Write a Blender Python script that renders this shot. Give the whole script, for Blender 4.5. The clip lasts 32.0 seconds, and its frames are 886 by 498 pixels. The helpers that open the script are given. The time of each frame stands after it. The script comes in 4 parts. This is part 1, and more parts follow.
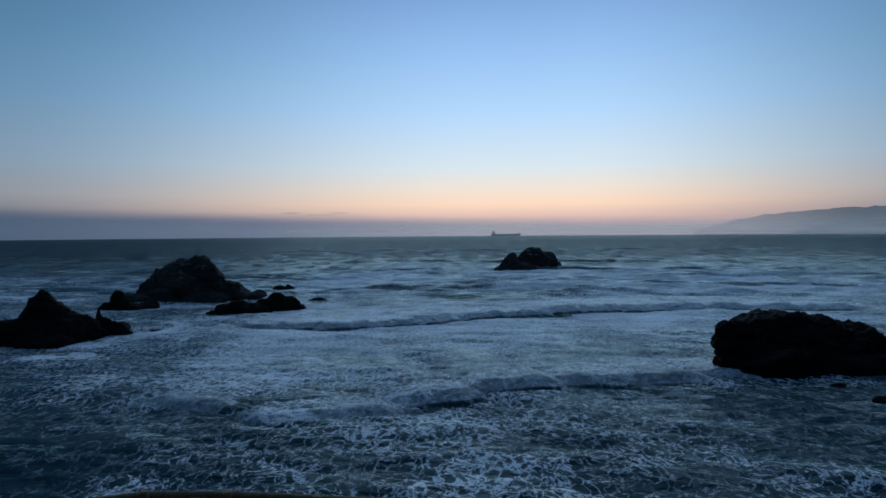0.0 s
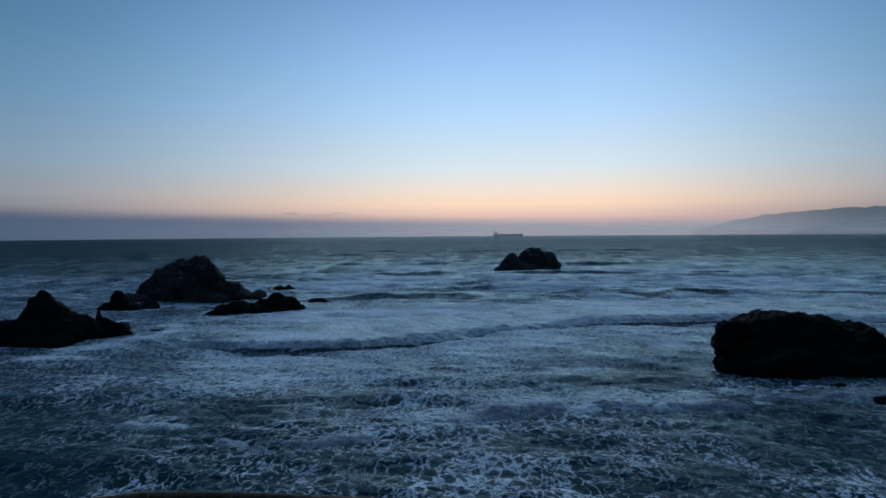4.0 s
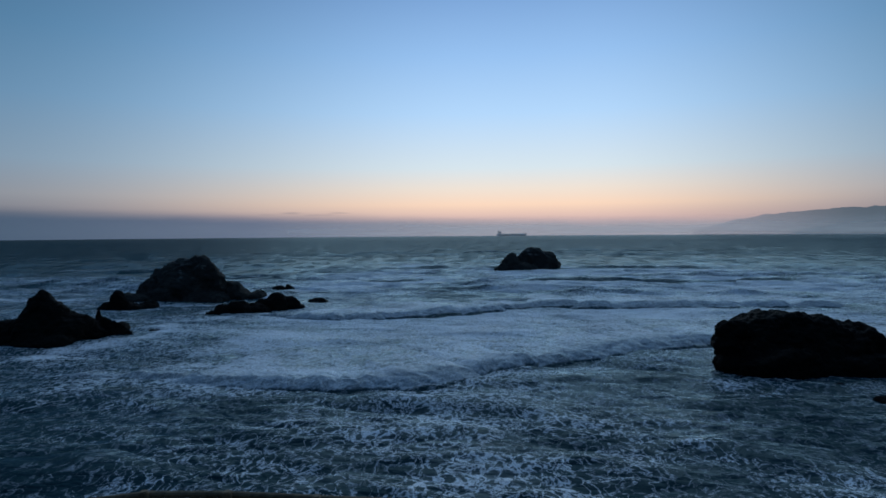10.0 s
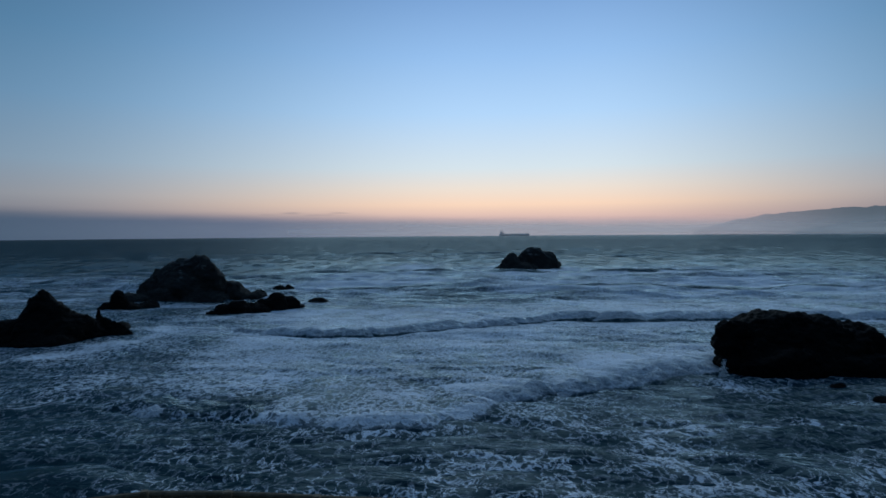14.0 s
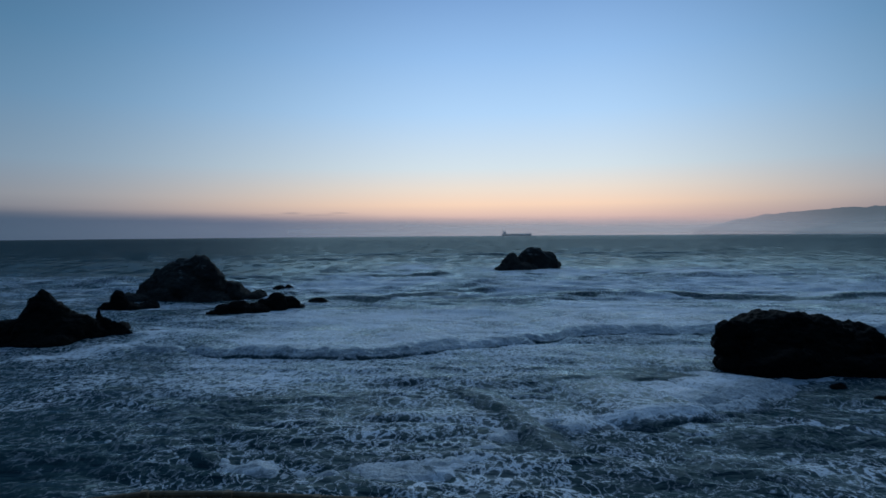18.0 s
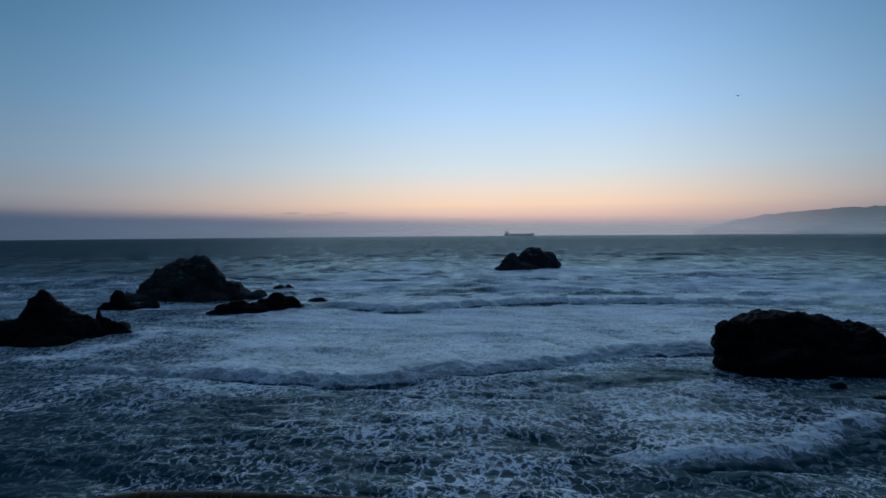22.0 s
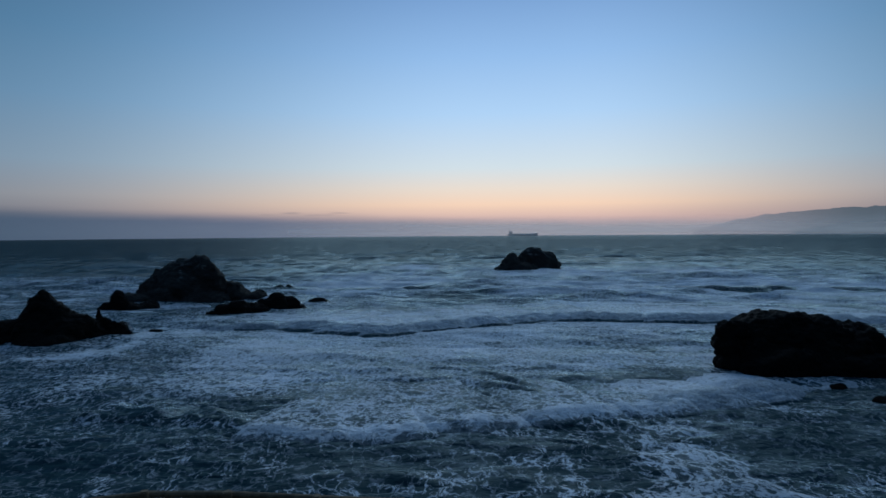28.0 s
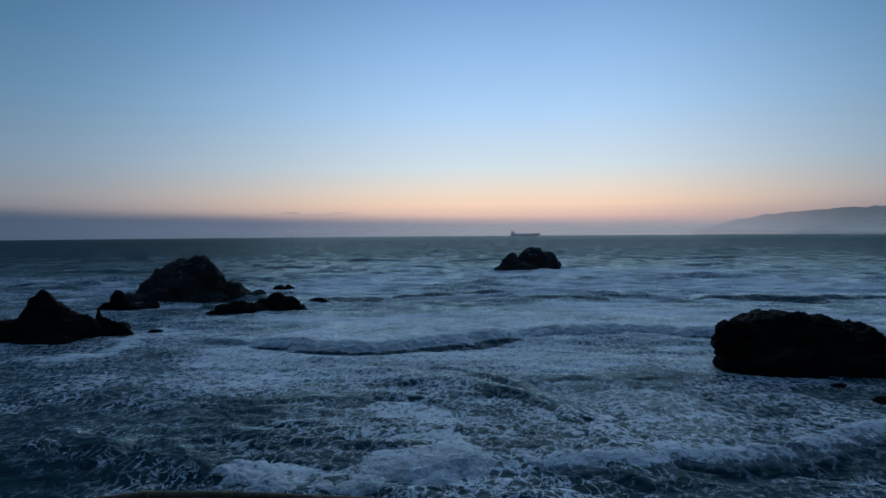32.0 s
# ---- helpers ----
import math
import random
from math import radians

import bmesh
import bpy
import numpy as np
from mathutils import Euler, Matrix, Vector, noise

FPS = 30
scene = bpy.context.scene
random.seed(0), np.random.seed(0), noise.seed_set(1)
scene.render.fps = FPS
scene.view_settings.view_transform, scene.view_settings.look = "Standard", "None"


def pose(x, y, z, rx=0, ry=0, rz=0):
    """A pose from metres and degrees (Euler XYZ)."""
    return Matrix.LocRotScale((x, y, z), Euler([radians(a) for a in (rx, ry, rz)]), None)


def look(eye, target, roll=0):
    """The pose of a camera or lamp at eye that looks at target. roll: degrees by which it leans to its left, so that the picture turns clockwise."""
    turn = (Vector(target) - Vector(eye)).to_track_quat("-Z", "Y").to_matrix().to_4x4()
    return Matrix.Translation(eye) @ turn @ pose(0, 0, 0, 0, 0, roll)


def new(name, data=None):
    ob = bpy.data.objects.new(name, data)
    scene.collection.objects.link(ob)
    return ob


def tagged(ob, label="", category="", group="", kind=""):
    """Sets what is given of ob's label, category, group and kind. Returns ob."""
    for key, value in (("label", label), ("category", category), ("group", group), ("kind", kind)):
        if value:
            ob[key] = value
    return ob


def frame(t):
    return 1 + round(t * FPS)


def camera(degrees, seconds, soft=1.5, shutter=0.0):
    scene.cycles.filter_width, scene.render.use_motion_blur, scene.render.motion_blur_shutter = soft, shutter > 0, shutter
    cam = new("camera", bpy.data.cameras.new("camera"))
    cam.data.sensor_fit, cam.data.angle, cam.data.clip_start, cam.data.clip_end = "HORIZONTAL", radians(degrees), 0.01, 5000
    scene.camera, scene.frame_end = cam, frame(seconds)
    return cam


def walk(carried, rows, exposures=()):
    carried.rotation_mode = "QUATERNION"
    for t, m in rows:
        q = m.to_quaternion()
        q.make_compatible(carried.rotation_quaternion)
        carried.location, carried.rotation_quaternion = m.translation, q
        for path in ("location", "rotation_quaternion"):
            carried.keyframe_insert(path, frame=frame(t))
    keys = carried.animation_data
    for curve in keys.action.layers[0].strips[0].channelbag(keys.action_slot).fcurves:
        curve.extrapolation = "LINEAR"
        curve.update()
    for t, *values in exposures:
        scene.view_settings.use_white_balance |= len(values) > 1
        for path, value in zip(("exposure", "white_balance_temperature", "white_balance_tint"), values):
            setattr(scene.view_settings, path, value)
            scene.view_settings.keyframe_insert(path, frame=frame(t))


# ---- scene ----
cam = camera(75, 32.0, soft=1.6)

EYE = (0.0, 0.0, 30.0)
PITCH, TURN, ROLL = -1.625, 0.0, -0.44   # degrees


def sight(down=0.0, right=0.0):
    """The camera's pose, nodded down and turned right by small angles in degrees."""
    a, b = radians(PITCH - down), radians(TURN + right)
    return look(EYE, (EYE[0] + math.sin(b) * math.cos(a), EYE[1] + math.cos(b) * math.cos(a), EYE[2] + math.sin(a)), ROLL)


# a tripod on a breezy terrace: level, with a few small shivers
SHIVERS = ((0.0, 0, 0), (0.6, 0, 0), (0.8, 0.05, 0.03), (1.0, -0.17, -0.07), (1.2, -0.03, -0.04), (1.5, 0.03, -0.03), (1.8, 0.03, 0.02), (3.5, 0, 0),
           (5.5, -0.08, 0), (6.0, -0.08, 0), (6.5, 0, 0), (7.0, -0.08, 0), (7.5, 0, 0.0), (8.0, 0, 0.03), (10.5, 0, 0), (11.0, -0.08, -0.02), (11.4, 0, 0), (32.0, 0, 0))
walk(cam, [(t, sight(d, r)) for t, d, r in SHIVERS], exposures=((0.0, 0.03), (32.0, -0.08)))   # the dusk deepens

# ------------------------------------------------------------------ light


def lin(r, g, b):
    """Linear colour of a screen colour."""
    return tuple(((c / 255 + 0.055) / 1.055) ** 2.4 if c > 10 else c / 255 / 12.92 for c in (r, g, b)) + (1.0,)


class Nodes:
    """Short hand for building a node tree."""

    def __init__(self, tree):
        self.tree = tree
        tree.nodes.clear()

    def add(self, kind, _out=0, **sets):
        node = self.tree.nodes.new(kind)
        links = sets.pop("ins", {})
        for key, value in sets.items():
            setattr(node, key, value)
        for key, value in links.items():
            slot = node.inputs[key]
            if hasattr(value, "is_linked"):
                self.tree.links.new(value, slot)
            else:
                slot.default_value = value
        return node.outputs[_out]

    def math(self, op, a, b=0.0, c=0.0, clamp=False):
        return self.add("ShaderNodeMath", operation=op, use_clamp=clamp, ins={0: a, 1: b, 2: c})

    def span(self, x, lo, hi, a=0.0, b=1.0, kind="SMOOTHSTEP"):
        return self.add("ShaderNodeMapRange", interpolation_type=kind, ins={0: x, 1: lo, 2: hi, 3: a, 4: b})

    def mix(self, f, a, b):
        node = self.tree.nodes.new("ShaderNodeMix")
        node.data_type = "RGBA"
        for slot, value in ((node.inputs[0], f), (node.inputs[6], a), (node.inputs[7], b)):
            if hasattr(value, "is_linked"):
                self.tree.links.new(value, slot)
            else:
                slot.default_value = value
        return node.outputs[2]

    def ramp(self, x, stops):
        node = self.tree.nodes.new("ShaderNodeValToRGB")
        self.tree.links.new(x, node.inputs[0])
        el = node.color_ramp.elements
        while len(el) > 1:
            el.remove(el[-1])
        el[0].position, el[0].color = stops[0]
        for p, c in stops[1:]:
            el.new(p).color = c
        return node.outputs[0]

    def noise(self, vec, scale, detail=4.0, rough=0.55, distort=0.0, out=0):
        return self.add("ShaderNodeTexNoise", _out=out, ins={"Vector": vec, "Scale": scale, "Detail": detail, "Roughness": rough, "Distortion": distort})


GLOW = 8.8   # bearing of the afterglow, degrees to the right of north


def make_sky():
    world = bpy.data.worlds.new("dusk_sky")
    scene.world = world
    world.use_nodes = True
    n = Nodes(world.node_tree)
    way = n.add("ShaderNodeTexCoord")
    axes = n.add("ShaderNodeSeparateXYZ", ins={0: way})
    x, y, z = axes.node.outputs
    bearing = n.math("MULTIPLY", n.math("ARCTAN2", x, y), 180 / math.pi)
    aside = n.math("SUBTRACT", bearing, GLOW)
    off = n.math("MAXIMUM", n.math("MULTIPLY", aside, 1.18), n.math("MULTIPLY", aside, -0.94))
    h = n.math("MAXIMUM", z, 0.0)
    glow = n.ramp(h, [(0.0, lin(196, 170, 172)), (0.022, lin(214, 182, 178)), (0.048, lin(252, 218, 192)), (0.075, lin(240, 227, 214)), (0.11, lin(216, 230, 238)),
                      (0.20, lin(180, 216, 252)), (0.29, lin(152, 194, 241)), (0.38, lin(124, 165, 216)), (0.6, lin(92, 132, 180)), (1.0, lin(72, 112, 156))])
    flank = n.ramp(h, [(0.0, lin(120, 122, 132)), (0.034, lin(134, 135, 145)), (0.06, lin(152, 157, 166)), (0.11, lin(138, 163, 185)),
                       (0.20, lin(112, 152, 186)), (0.29, lin(90, 135, 172)), (0.38, lin(75, 116, 153)), (0.6, lin(70, 108, 150)), (1.0, lin(72, 112, 156))])
    back = n.ramp(h, [(0.0, lin(32, 42, 58)), (0.2, lin(34, 50, 72)), (0.6, lin(54, 82, 114)), (1.0, lin(72, 112, 156))])
    sky = n.mix(n.span(off, 4.0, 46.0), glow, flank)
    sky = n.mix(n.span(off, 27.0, 98.0), sky, back)
    # a low bank of sea fog, higher towards the south-west, with a ragged soft top
    flat = n.add("ShaderNodeCombineXYZ", ins={0: n.math("MULTIPLY", bearing, 0.09), 1: n.math("MULTIPLY", z, 60.0), 2: 0.3})
    wisp = n.math("MULTIPLY", n.math("SUBTRACT", n.noise(flat, 1.2, 5.0, 0.6), 0.5), 0.008)
    top = n.math("ADD", n.span(bearing, -38.0, 26.0, 0.036, 0.016, "LINEAR"), wisp)
    veil = n.span(n.math("SUBTRACT", z, top), -0.014, 0.009, 1.0, 0.0)
    bank = n.ramp(n.span(bearing, -45.0, 45.0, 0.0, 1.0, "LINEAR"), [(0.0, lin(60, 84, 108)), (0.3, lin(88, 105, 131)), (0.55, lin(150, 151, 161)), (0.75, lin(154, 153, 162)), (1.0, lin(112, 124, 140))])
    far = n.span(off, 50.0, 110.0)
    bank = n.mix(far, bank, lin(40, 52, 72))
    sky = n.mix(n.math("MULTIPLY", veil, 0.9), sky, bank)
    # two thin smears of cloud lying on the bank
    band = n.add("ShaderNodeCombineXYZ", ins={0: n.math("MULTIPLY", bearing, 0.22), 1: n.math("MULTIPLY", z, 420.0), 2: 4.0})
    smear = n.math("MULTIPLY", n.span(n.noise(band, 1.0, 3.0, 0.5), 0.5, 0.62), n.span(n.math("ABSOLUTE", n.math("SUBTRACT", z, 0.0335)), 0.0, 0.005, 1.0, 0.0))
    smear = n.math("MULTIPLY", smear, n.span(n.math("ABSOLUTE", n.math("ADD", bearing, 13.5)), 2.0, 6.0, 0.45, 0.0))
    sky = n.mix(smear, sky, lin(96, 104, 124))
    shine = n.add("ShaderNodeBackground", ins={0: sky, 1: 1.0})
    n.tree.links.new(shine, n.tree.nodes.new("ShaderNodeOutputWorld").inputs[0])


make_sky()

# the broad faint glow that the set sun leaves over the western horizon
dusk = new("sun", bpy.data.lights.new("sun", "SUN"))
dusk.data.energy, dusk.data.angle, dusk.data.color = 0.92, radians(62), (0.66, 0.86, 1.0)
dusk.matrix_world = look((176, 1000, 400), (0, 0, 0))

# ------------------------------------------------------------------ materials


def material(name):
    mat = bpy.data.materials.new(name)
    mat.use_nodes = True
    return mat, Nodes(mat.node_tree)


def finish(n, shader):
    n.tree.links.new(shader, n.tree.nodes.new("ShaderNodeOutputMaterial").inputs[0])


def surface(n, colour, rough, metal=0.0, normal=None, ior=1.45, spec=0.5):
    ins = {"Base Color": colour, "Roughness": rough, "Metallic": metal, "IOR": ior, "Specular IOR Level": spec}
    if normal is not None:
        ins["Normal"] = normal
    return n.add("ShaderNodeBsdfPrincipled", ins=ins)


def bump(n, height, strength, distance=0.1, base=None):
    ins = {"Strength": strength, "Distance": distance, "Height": height}
    if base is not None:
        ins["Normal"] = base
    return n.add("ShaderNodeBump", ins=ins)


def make_sea_material():
    """Cold surf: dark green-grey water with torn foam, as dense as the mesh's own foam value says. The lace lies still on the plan while the waves run through it."""
    mat, n = material("surf_water")
    at = n.add("ShaderNodeNewGeometry", 0)
    away = n.add("ShaderNodeSeparateXYZ", 1, ins={0: at})
    foam = n.add("ShaderNodeAttribute", 2, attribute_name="foam")

    def scaled(vec, x, y, z=1.0):
        return n.add("ShaderNodeVectorMath", operation="MULTIPLY", ins={0: vec, 1: (x, y, z)})

    def warped(vec, scale, reach, detail=3.0):
        return n.add("ShaderNodeVectorMath", operation="MULTIPLY_ADD", ins={0: n.noise(vec, scale, detail, 0.6, out=1), 1: (reach, reach, reach), 2: vec})

    def net(vec, scale, width):
        cell = n.add("ShaderNodeTexVoronoi", feature="DISTANCE_TO_EDGE", ins={"Vector": vec, "Scale": scale, "Randomness": 1.0})
        return n.math("SUBTRACT", 1.0, n.math("MINIMUM", n.math("MULTIPLY", cell, width), 1.0))

    bend = warped(at, 0.17, 6.0)
    curl = warped(bend, 0.9, 2.0, 2.0)
    web = net(scaled(curl, 1.0, 0.50), 0.64, 2.7)
    mesh = net(scaled(curl, 1.0, 0.58), 1.45, 2.2)
    clots = n.noise(bend, 0.5, 4.0, 0.62)
    flecks = n.noise(at, 2.1, 3.0, 0.6, 0.5)
    drifts = n.noise(scaled(bend, 0.45, 1.0), 0.11, 4.0, 0.6, 0.5)
    lace = n.math("ADD", n.math("ADD", n.math("MULTIPLY", web, 0.38), n.math("MULTIPLY", mesh, 0.27)), n.math("ADD", n.math("MULTIPLY", flecks, 0.14), n.math("MULTIPLY", clots, 0.33)))
    lace = n.math("ADD", lace, n.math("MULTIPLY", n.math("SUBTRACT", drifts, 0.5), 0.5))
    edge = n.math("ADD", 0.69, n.math("MULTIPLY", n.math("SUBTRACT", 0.5, foam), 0.56))
    # far out the threads run together into an even sheet
    soft = n.span(away, 60.0, 210.0, 0.085, 0.26, "LINEAR")
    cover = n.span(n.math("SUBTRACT", lace, edge), n.math("MULTIPLY", soft, -0.9), n.math("MULTIPLY", soft, 1.3))
    film = n.math("MULTIPLY", n.span(n.math("ADD", foam, n.math("MULTIPLY", n.math("SUBTRACT", drifts, 0.5), 0.7)), 0.38, 1.05), n.span(away, 60.0, 220.0, 0.42, 0.74))
    cover = n.math("ADD", film, n.math("MULTIPLY", cover, n.math("SUBTRACT", 1.0, film)))
    cover = n.math("MULTIPLY", cover, n.span(foam, 0.02, 0.22))
    # thin old threads on the water between the foam
    veins = n.math("MULTIPLY", n.math("MULTIPLY", n.span(web, 0.6, 1.0), n.span(clots, 0.42, 0.6)), n.math("MULTIPLY", n.span(foam, 0.01, 0.10), 0.32))
    cover = n.math("MAXIMUM", cover, veins)
    # on the face of a bore air and water are churned into one smooth milk
    churn = n.add("ShaderNodeAttribute", 2, attribute_name="churn")
    milk = n.math("SUBTRACT", n.span(n.math("ADD", n.math("MULTIPLY", clots, 0.6), n.math("MULTIPLY", flecks, 0.4)), 0.34, 0.66, 0.38, 0.82), cover)
    cover = n.math("ADD", cover, n.math("MULTIPLY", milk, churn))
    # ripples, and gusts whose uneven sheen stands in for wave shading
    long = scaled(at, 0.6, 1.0)
    tall = n.noise(long, 0.3, 3.0, 0.5, 0.4)
    small = n.noise(long, 1.7, 3.0, 0.55)
    wet_normal = bump(n, n.math("ADD", n.math("ADD", tall, n.math("MULTIPLY", n.noise(scaled(at, 0.3, 1.0), 0.075, 4.0, 0.55, 0.5), 1.4)), n.math("MULTIPLY", small, 0.13)), 1.0, 1.5)
    gust_shade = n.span(n.noise(scaled(at, 0.05, 0.02, 0.03), 1.0, 7.0, 0.7), 0.34, 0.66, 0.2, 1.4, "LINEAR")
    silt = n.mix(n.noise(at, 0.03, 3.0, 0.5), (0.011, 0.036, 0.046, 1), (0.021, 0.048, 0.054, 1))
    body = n.add("ShaderNodeBsdfDiffuse", ins={"Color": silt, "Normal": wet_normal})
    gloss = n.add("ShaderNodeBsdfGlossy", ins={"Color": (0.68, 0.90, 1.0, 1), "Roughness": 0.12, "Normal": wet_normal})
    mirror = n.math("MULTIPLY", n.math("MINIMUM", n.math("MULTIPLY", n.add("ShaderNodeFresnel", ins={"IOR": 1.333}), n.span(away, 60.0, 150.0, 0.27, 0.55)), n.span(away, 300.0, 900.0, 0.21, 0.09)), gust_shade)
    water = n.add("ShaderNodeMixShader", ins={0: mirror, 1: body, 2: gloss})
    froth_normal = bump(n, n.math("ADD", n.math("ADD", clots, n.math("MULTIPLY", lace, 0.5)), n.math("MULTIPLY", n.noise(at, 3.0, 3.0, 0.6), 0.2)), 1.0, 0.34)
    pale = n.mix(n.span(n.math("ADD", n.math("MULTIPLY", flecks, 0.45), n.math("MULTIPLY", drifts, 0.55)), 0.36, 0.64), (0.52, 0.56, 0.60, 1), (0.82, 0.87, 0.93, 1))
    froth = surface(n, pale, 0.75, normal=froth_normal, spec=0.2)
    finish(n, n.add("ShaderNodeMixShader", ins={0: n.math("MULTIPLY", cover, 0.9), 1: water, 2: froth}))
    return mat


def make_rock_material(name, pale=1.0, lime_share=0.7):
    """Dark weathered sea-stack rock with pale droppings on its ledges."""
    mat, n = material(name)
    at = n.add("ShaderNodeTexCoord", 3)
    big = n.noise(at, 0.16, 5.0, 0.6, 0.5)
    fine = n.noise(at, 1.6, 7.0, 0.65)
    strata = n.add("ShaderNodeTexWave", _out=1, bands_direction="Z", ins={"Vector": at, "Scale": 0.35, "Distortion": 9.0, "Detail": 4.0, "Detail Scale": 0.6})
    tone = n.math("ADD", n.math("MULTIPLY", big, 0.5), n.math("ADD", n.math("MULTIPLY", fine, 0.45), n.math("MULTIPLY", strata, 0.05)))
    rock = n.ramp(tone, [(p, tuple(c * pale for c in rgb) + (1,)) for p, rgb in ((0.3, (0.005, 0.005, 0.005)), (0.5, (0.010, 0.0098, 0.009)), (0.7, (0.021, 0.020, 0.017)))])
    up = n.add("ShaderNodeSeparateXYZ", 2, ins={0: n.add("ShaderNodeNewGeometry", 1)})
    high = n.add("ShaderNodeSeparateXYZ", 2, ins={0: n.add("ShaderNodeNewGeometry", 0)})
    lime = n.math("MULTIPLY", n.span(n.noise(at, 0.22, 6.0, 0.7), 0.5, 0.66), n.math("MULTIPLY", n.span(up, 0.1, 0.7), n.span(high, 7.0, 13.0)))
    colour = n.mix(n.math("MULTIPLY", lime, lime_share), rock, (0.34, 0.34, 0.32, 1))
    normal = bump(n, n.math("ADD", n.math("MULTIPLY", fine, 0.5), n.math("ADD", big, n.math("MULTIPLY", strata, 0.04))), 0.9, 0.6)
    finish(n, surface(n, colour, n.span(fine, 0.3, 0.7, 0.72, 0.95, "LINEAR"), normal=normal, spec=0.08))
    return mat


def make_plain(name, dark, light, rough, scale, metal=0.0, relief=0.3):
    """A material with grain and stains at two scales between two tones."""
    mat, n = material(name)
    at = n.add("ShaderNodeTexCoord", 3)
    tone = n.math("ADD", n.math("MULTIPLY", n.noise(at, scale, 6.0, 0.62), 0.6), n.math("MULTIPLY", n.noise(at, scale * 0.13, 3.0, 0.5), 0.4))
    colour = n.mix(n.span(tone, 0.36, 0.64), (*dark, 1), (*light, 1))
    finish(n, surface(n, colour, rough, metal, bump(n, tone, relief, 0.5 / scale)))
    return mat


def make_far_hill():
    """Land miles off: a flat glow with the sea haze put in its colour, a little darker than the sky behind it."""
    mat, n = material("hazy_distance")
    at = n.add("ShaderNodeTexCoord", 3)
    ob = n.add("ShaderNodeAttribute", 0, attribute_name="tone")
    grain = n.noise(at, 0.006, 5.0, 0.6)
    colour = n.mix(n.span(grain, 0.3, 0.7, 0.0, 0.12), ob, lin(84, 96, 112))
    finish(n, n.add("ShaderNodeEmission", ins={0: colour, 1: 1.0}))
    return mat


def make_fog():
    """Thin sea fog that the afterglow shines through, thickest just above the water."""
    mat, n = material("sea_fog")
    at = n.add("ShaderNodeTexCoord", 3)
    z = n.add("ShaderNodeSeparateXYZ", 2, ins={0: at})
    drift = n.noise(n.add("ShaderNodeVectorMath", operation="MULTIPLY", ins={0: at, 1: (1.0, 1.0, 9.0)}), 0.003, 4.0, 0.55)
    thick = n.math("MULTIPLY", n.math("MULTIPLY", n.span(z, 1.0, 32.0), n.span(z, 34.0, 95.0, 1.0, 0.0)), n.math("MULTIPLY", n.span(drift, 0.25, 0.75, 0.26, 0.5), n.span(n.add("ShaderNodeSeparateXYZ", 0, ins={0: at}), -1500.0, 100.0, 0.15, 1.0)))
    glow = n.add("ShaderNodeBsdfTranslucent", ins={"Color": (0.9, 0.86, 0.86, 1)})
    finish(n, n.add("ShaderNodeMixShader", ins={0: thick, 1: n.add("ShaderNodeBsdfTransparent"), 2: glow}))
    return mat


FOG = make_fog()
SEA = make_sea_material()
ROCK = make_rock_material("wet_sea_rock", 0.7, 0.05)
# farther rocks: base tone lightened for haze, besides their real droppings
HAZED_LIMED_ROCK = make_rock_material("hazed_limed_rock", 3.4, 0.45)
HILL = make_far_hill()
SPRAY = make_plain("sea_spray", (0.6, 0.63, 0.64), (0.85, 0.87, 0.87), 0.8, 3.0)
# all three ship colours are lightened to stand in for sea haze
HULL = make_plain("ship_hull_hazed", (0.46, 0.46, 0.47), (0.54, 0.54, 0.55), 0.6, 0.1)
SHIP_WHITE = make_plain("ship_house_hazed", (0.48, 0.48, 0.5), (0.56, 0.56, 0.58), 0.6, 0.2)
SHIP_DARK = make_plain("ship_fittings_hazed", (0.36, 0.36, 0.38), (0.42, 0.42, 0.44), 0.6, 0.2)
WOOD = make_plain("weathered_timber", (0.10, 0.065, 0.035), (0.22, 0.15, 0.085), 0.8, 9.0)
EARTH = make_plain("headland_earth", (0.03, 0.028, 0.022), (0.09, 0.08, 0.055), 0.95, 0.5, 0.0, 0.8)
GULL_GREY = make_plain("gull_plumage", (0.10, 0.10, 0.11), (0.22, 0.22, 0.23), 0.8, 20.0)

# ------------------------------------------------------------------ building helpers


def lattice(ix, iy, seed):
    v = np.sin(ix * 127.1 + iy * 311.7 + seed * 74.7) * 43758.5453
    return v - np.floor(v)


def grain(x, y, seed=0):
    """Smooth value noise, 0 to 1."""
    ix, iy = np.floor(x), np.floor(y)
    fx, fy = x - ix, y - iy
    fx, fy = fx * fx * (3 - 2 * fx), fy * fy * (3 - 2 * fy)
    a, b = lattice(ix, iy, seed), lattice(ix + 1, iy, seed)
    c, d = lattice(ix, iy + 1, seed), lattice(ix + 1, iy + 1, seed)
    return (a + (b - a) * fx) * (1 - fy) + (c + (d - c) * fx) * fy


def fbm(x, y, seed=0, octaves=4):
    total, size = 0.0, 0.5
    for k in range(octaves):
        total = total + size * grain(x * 2 ** k + 13.7 * k, y * 2 ** k - 9.1 * k, seed + k)
        size *= 0.5
    return total / (1 - 0.5 ** octaves)


def step(x, lo, hi):
    t = np.clip((x - lo) / (hi - lo), 0, 1)
    return t * t * (3 - 2 * t)


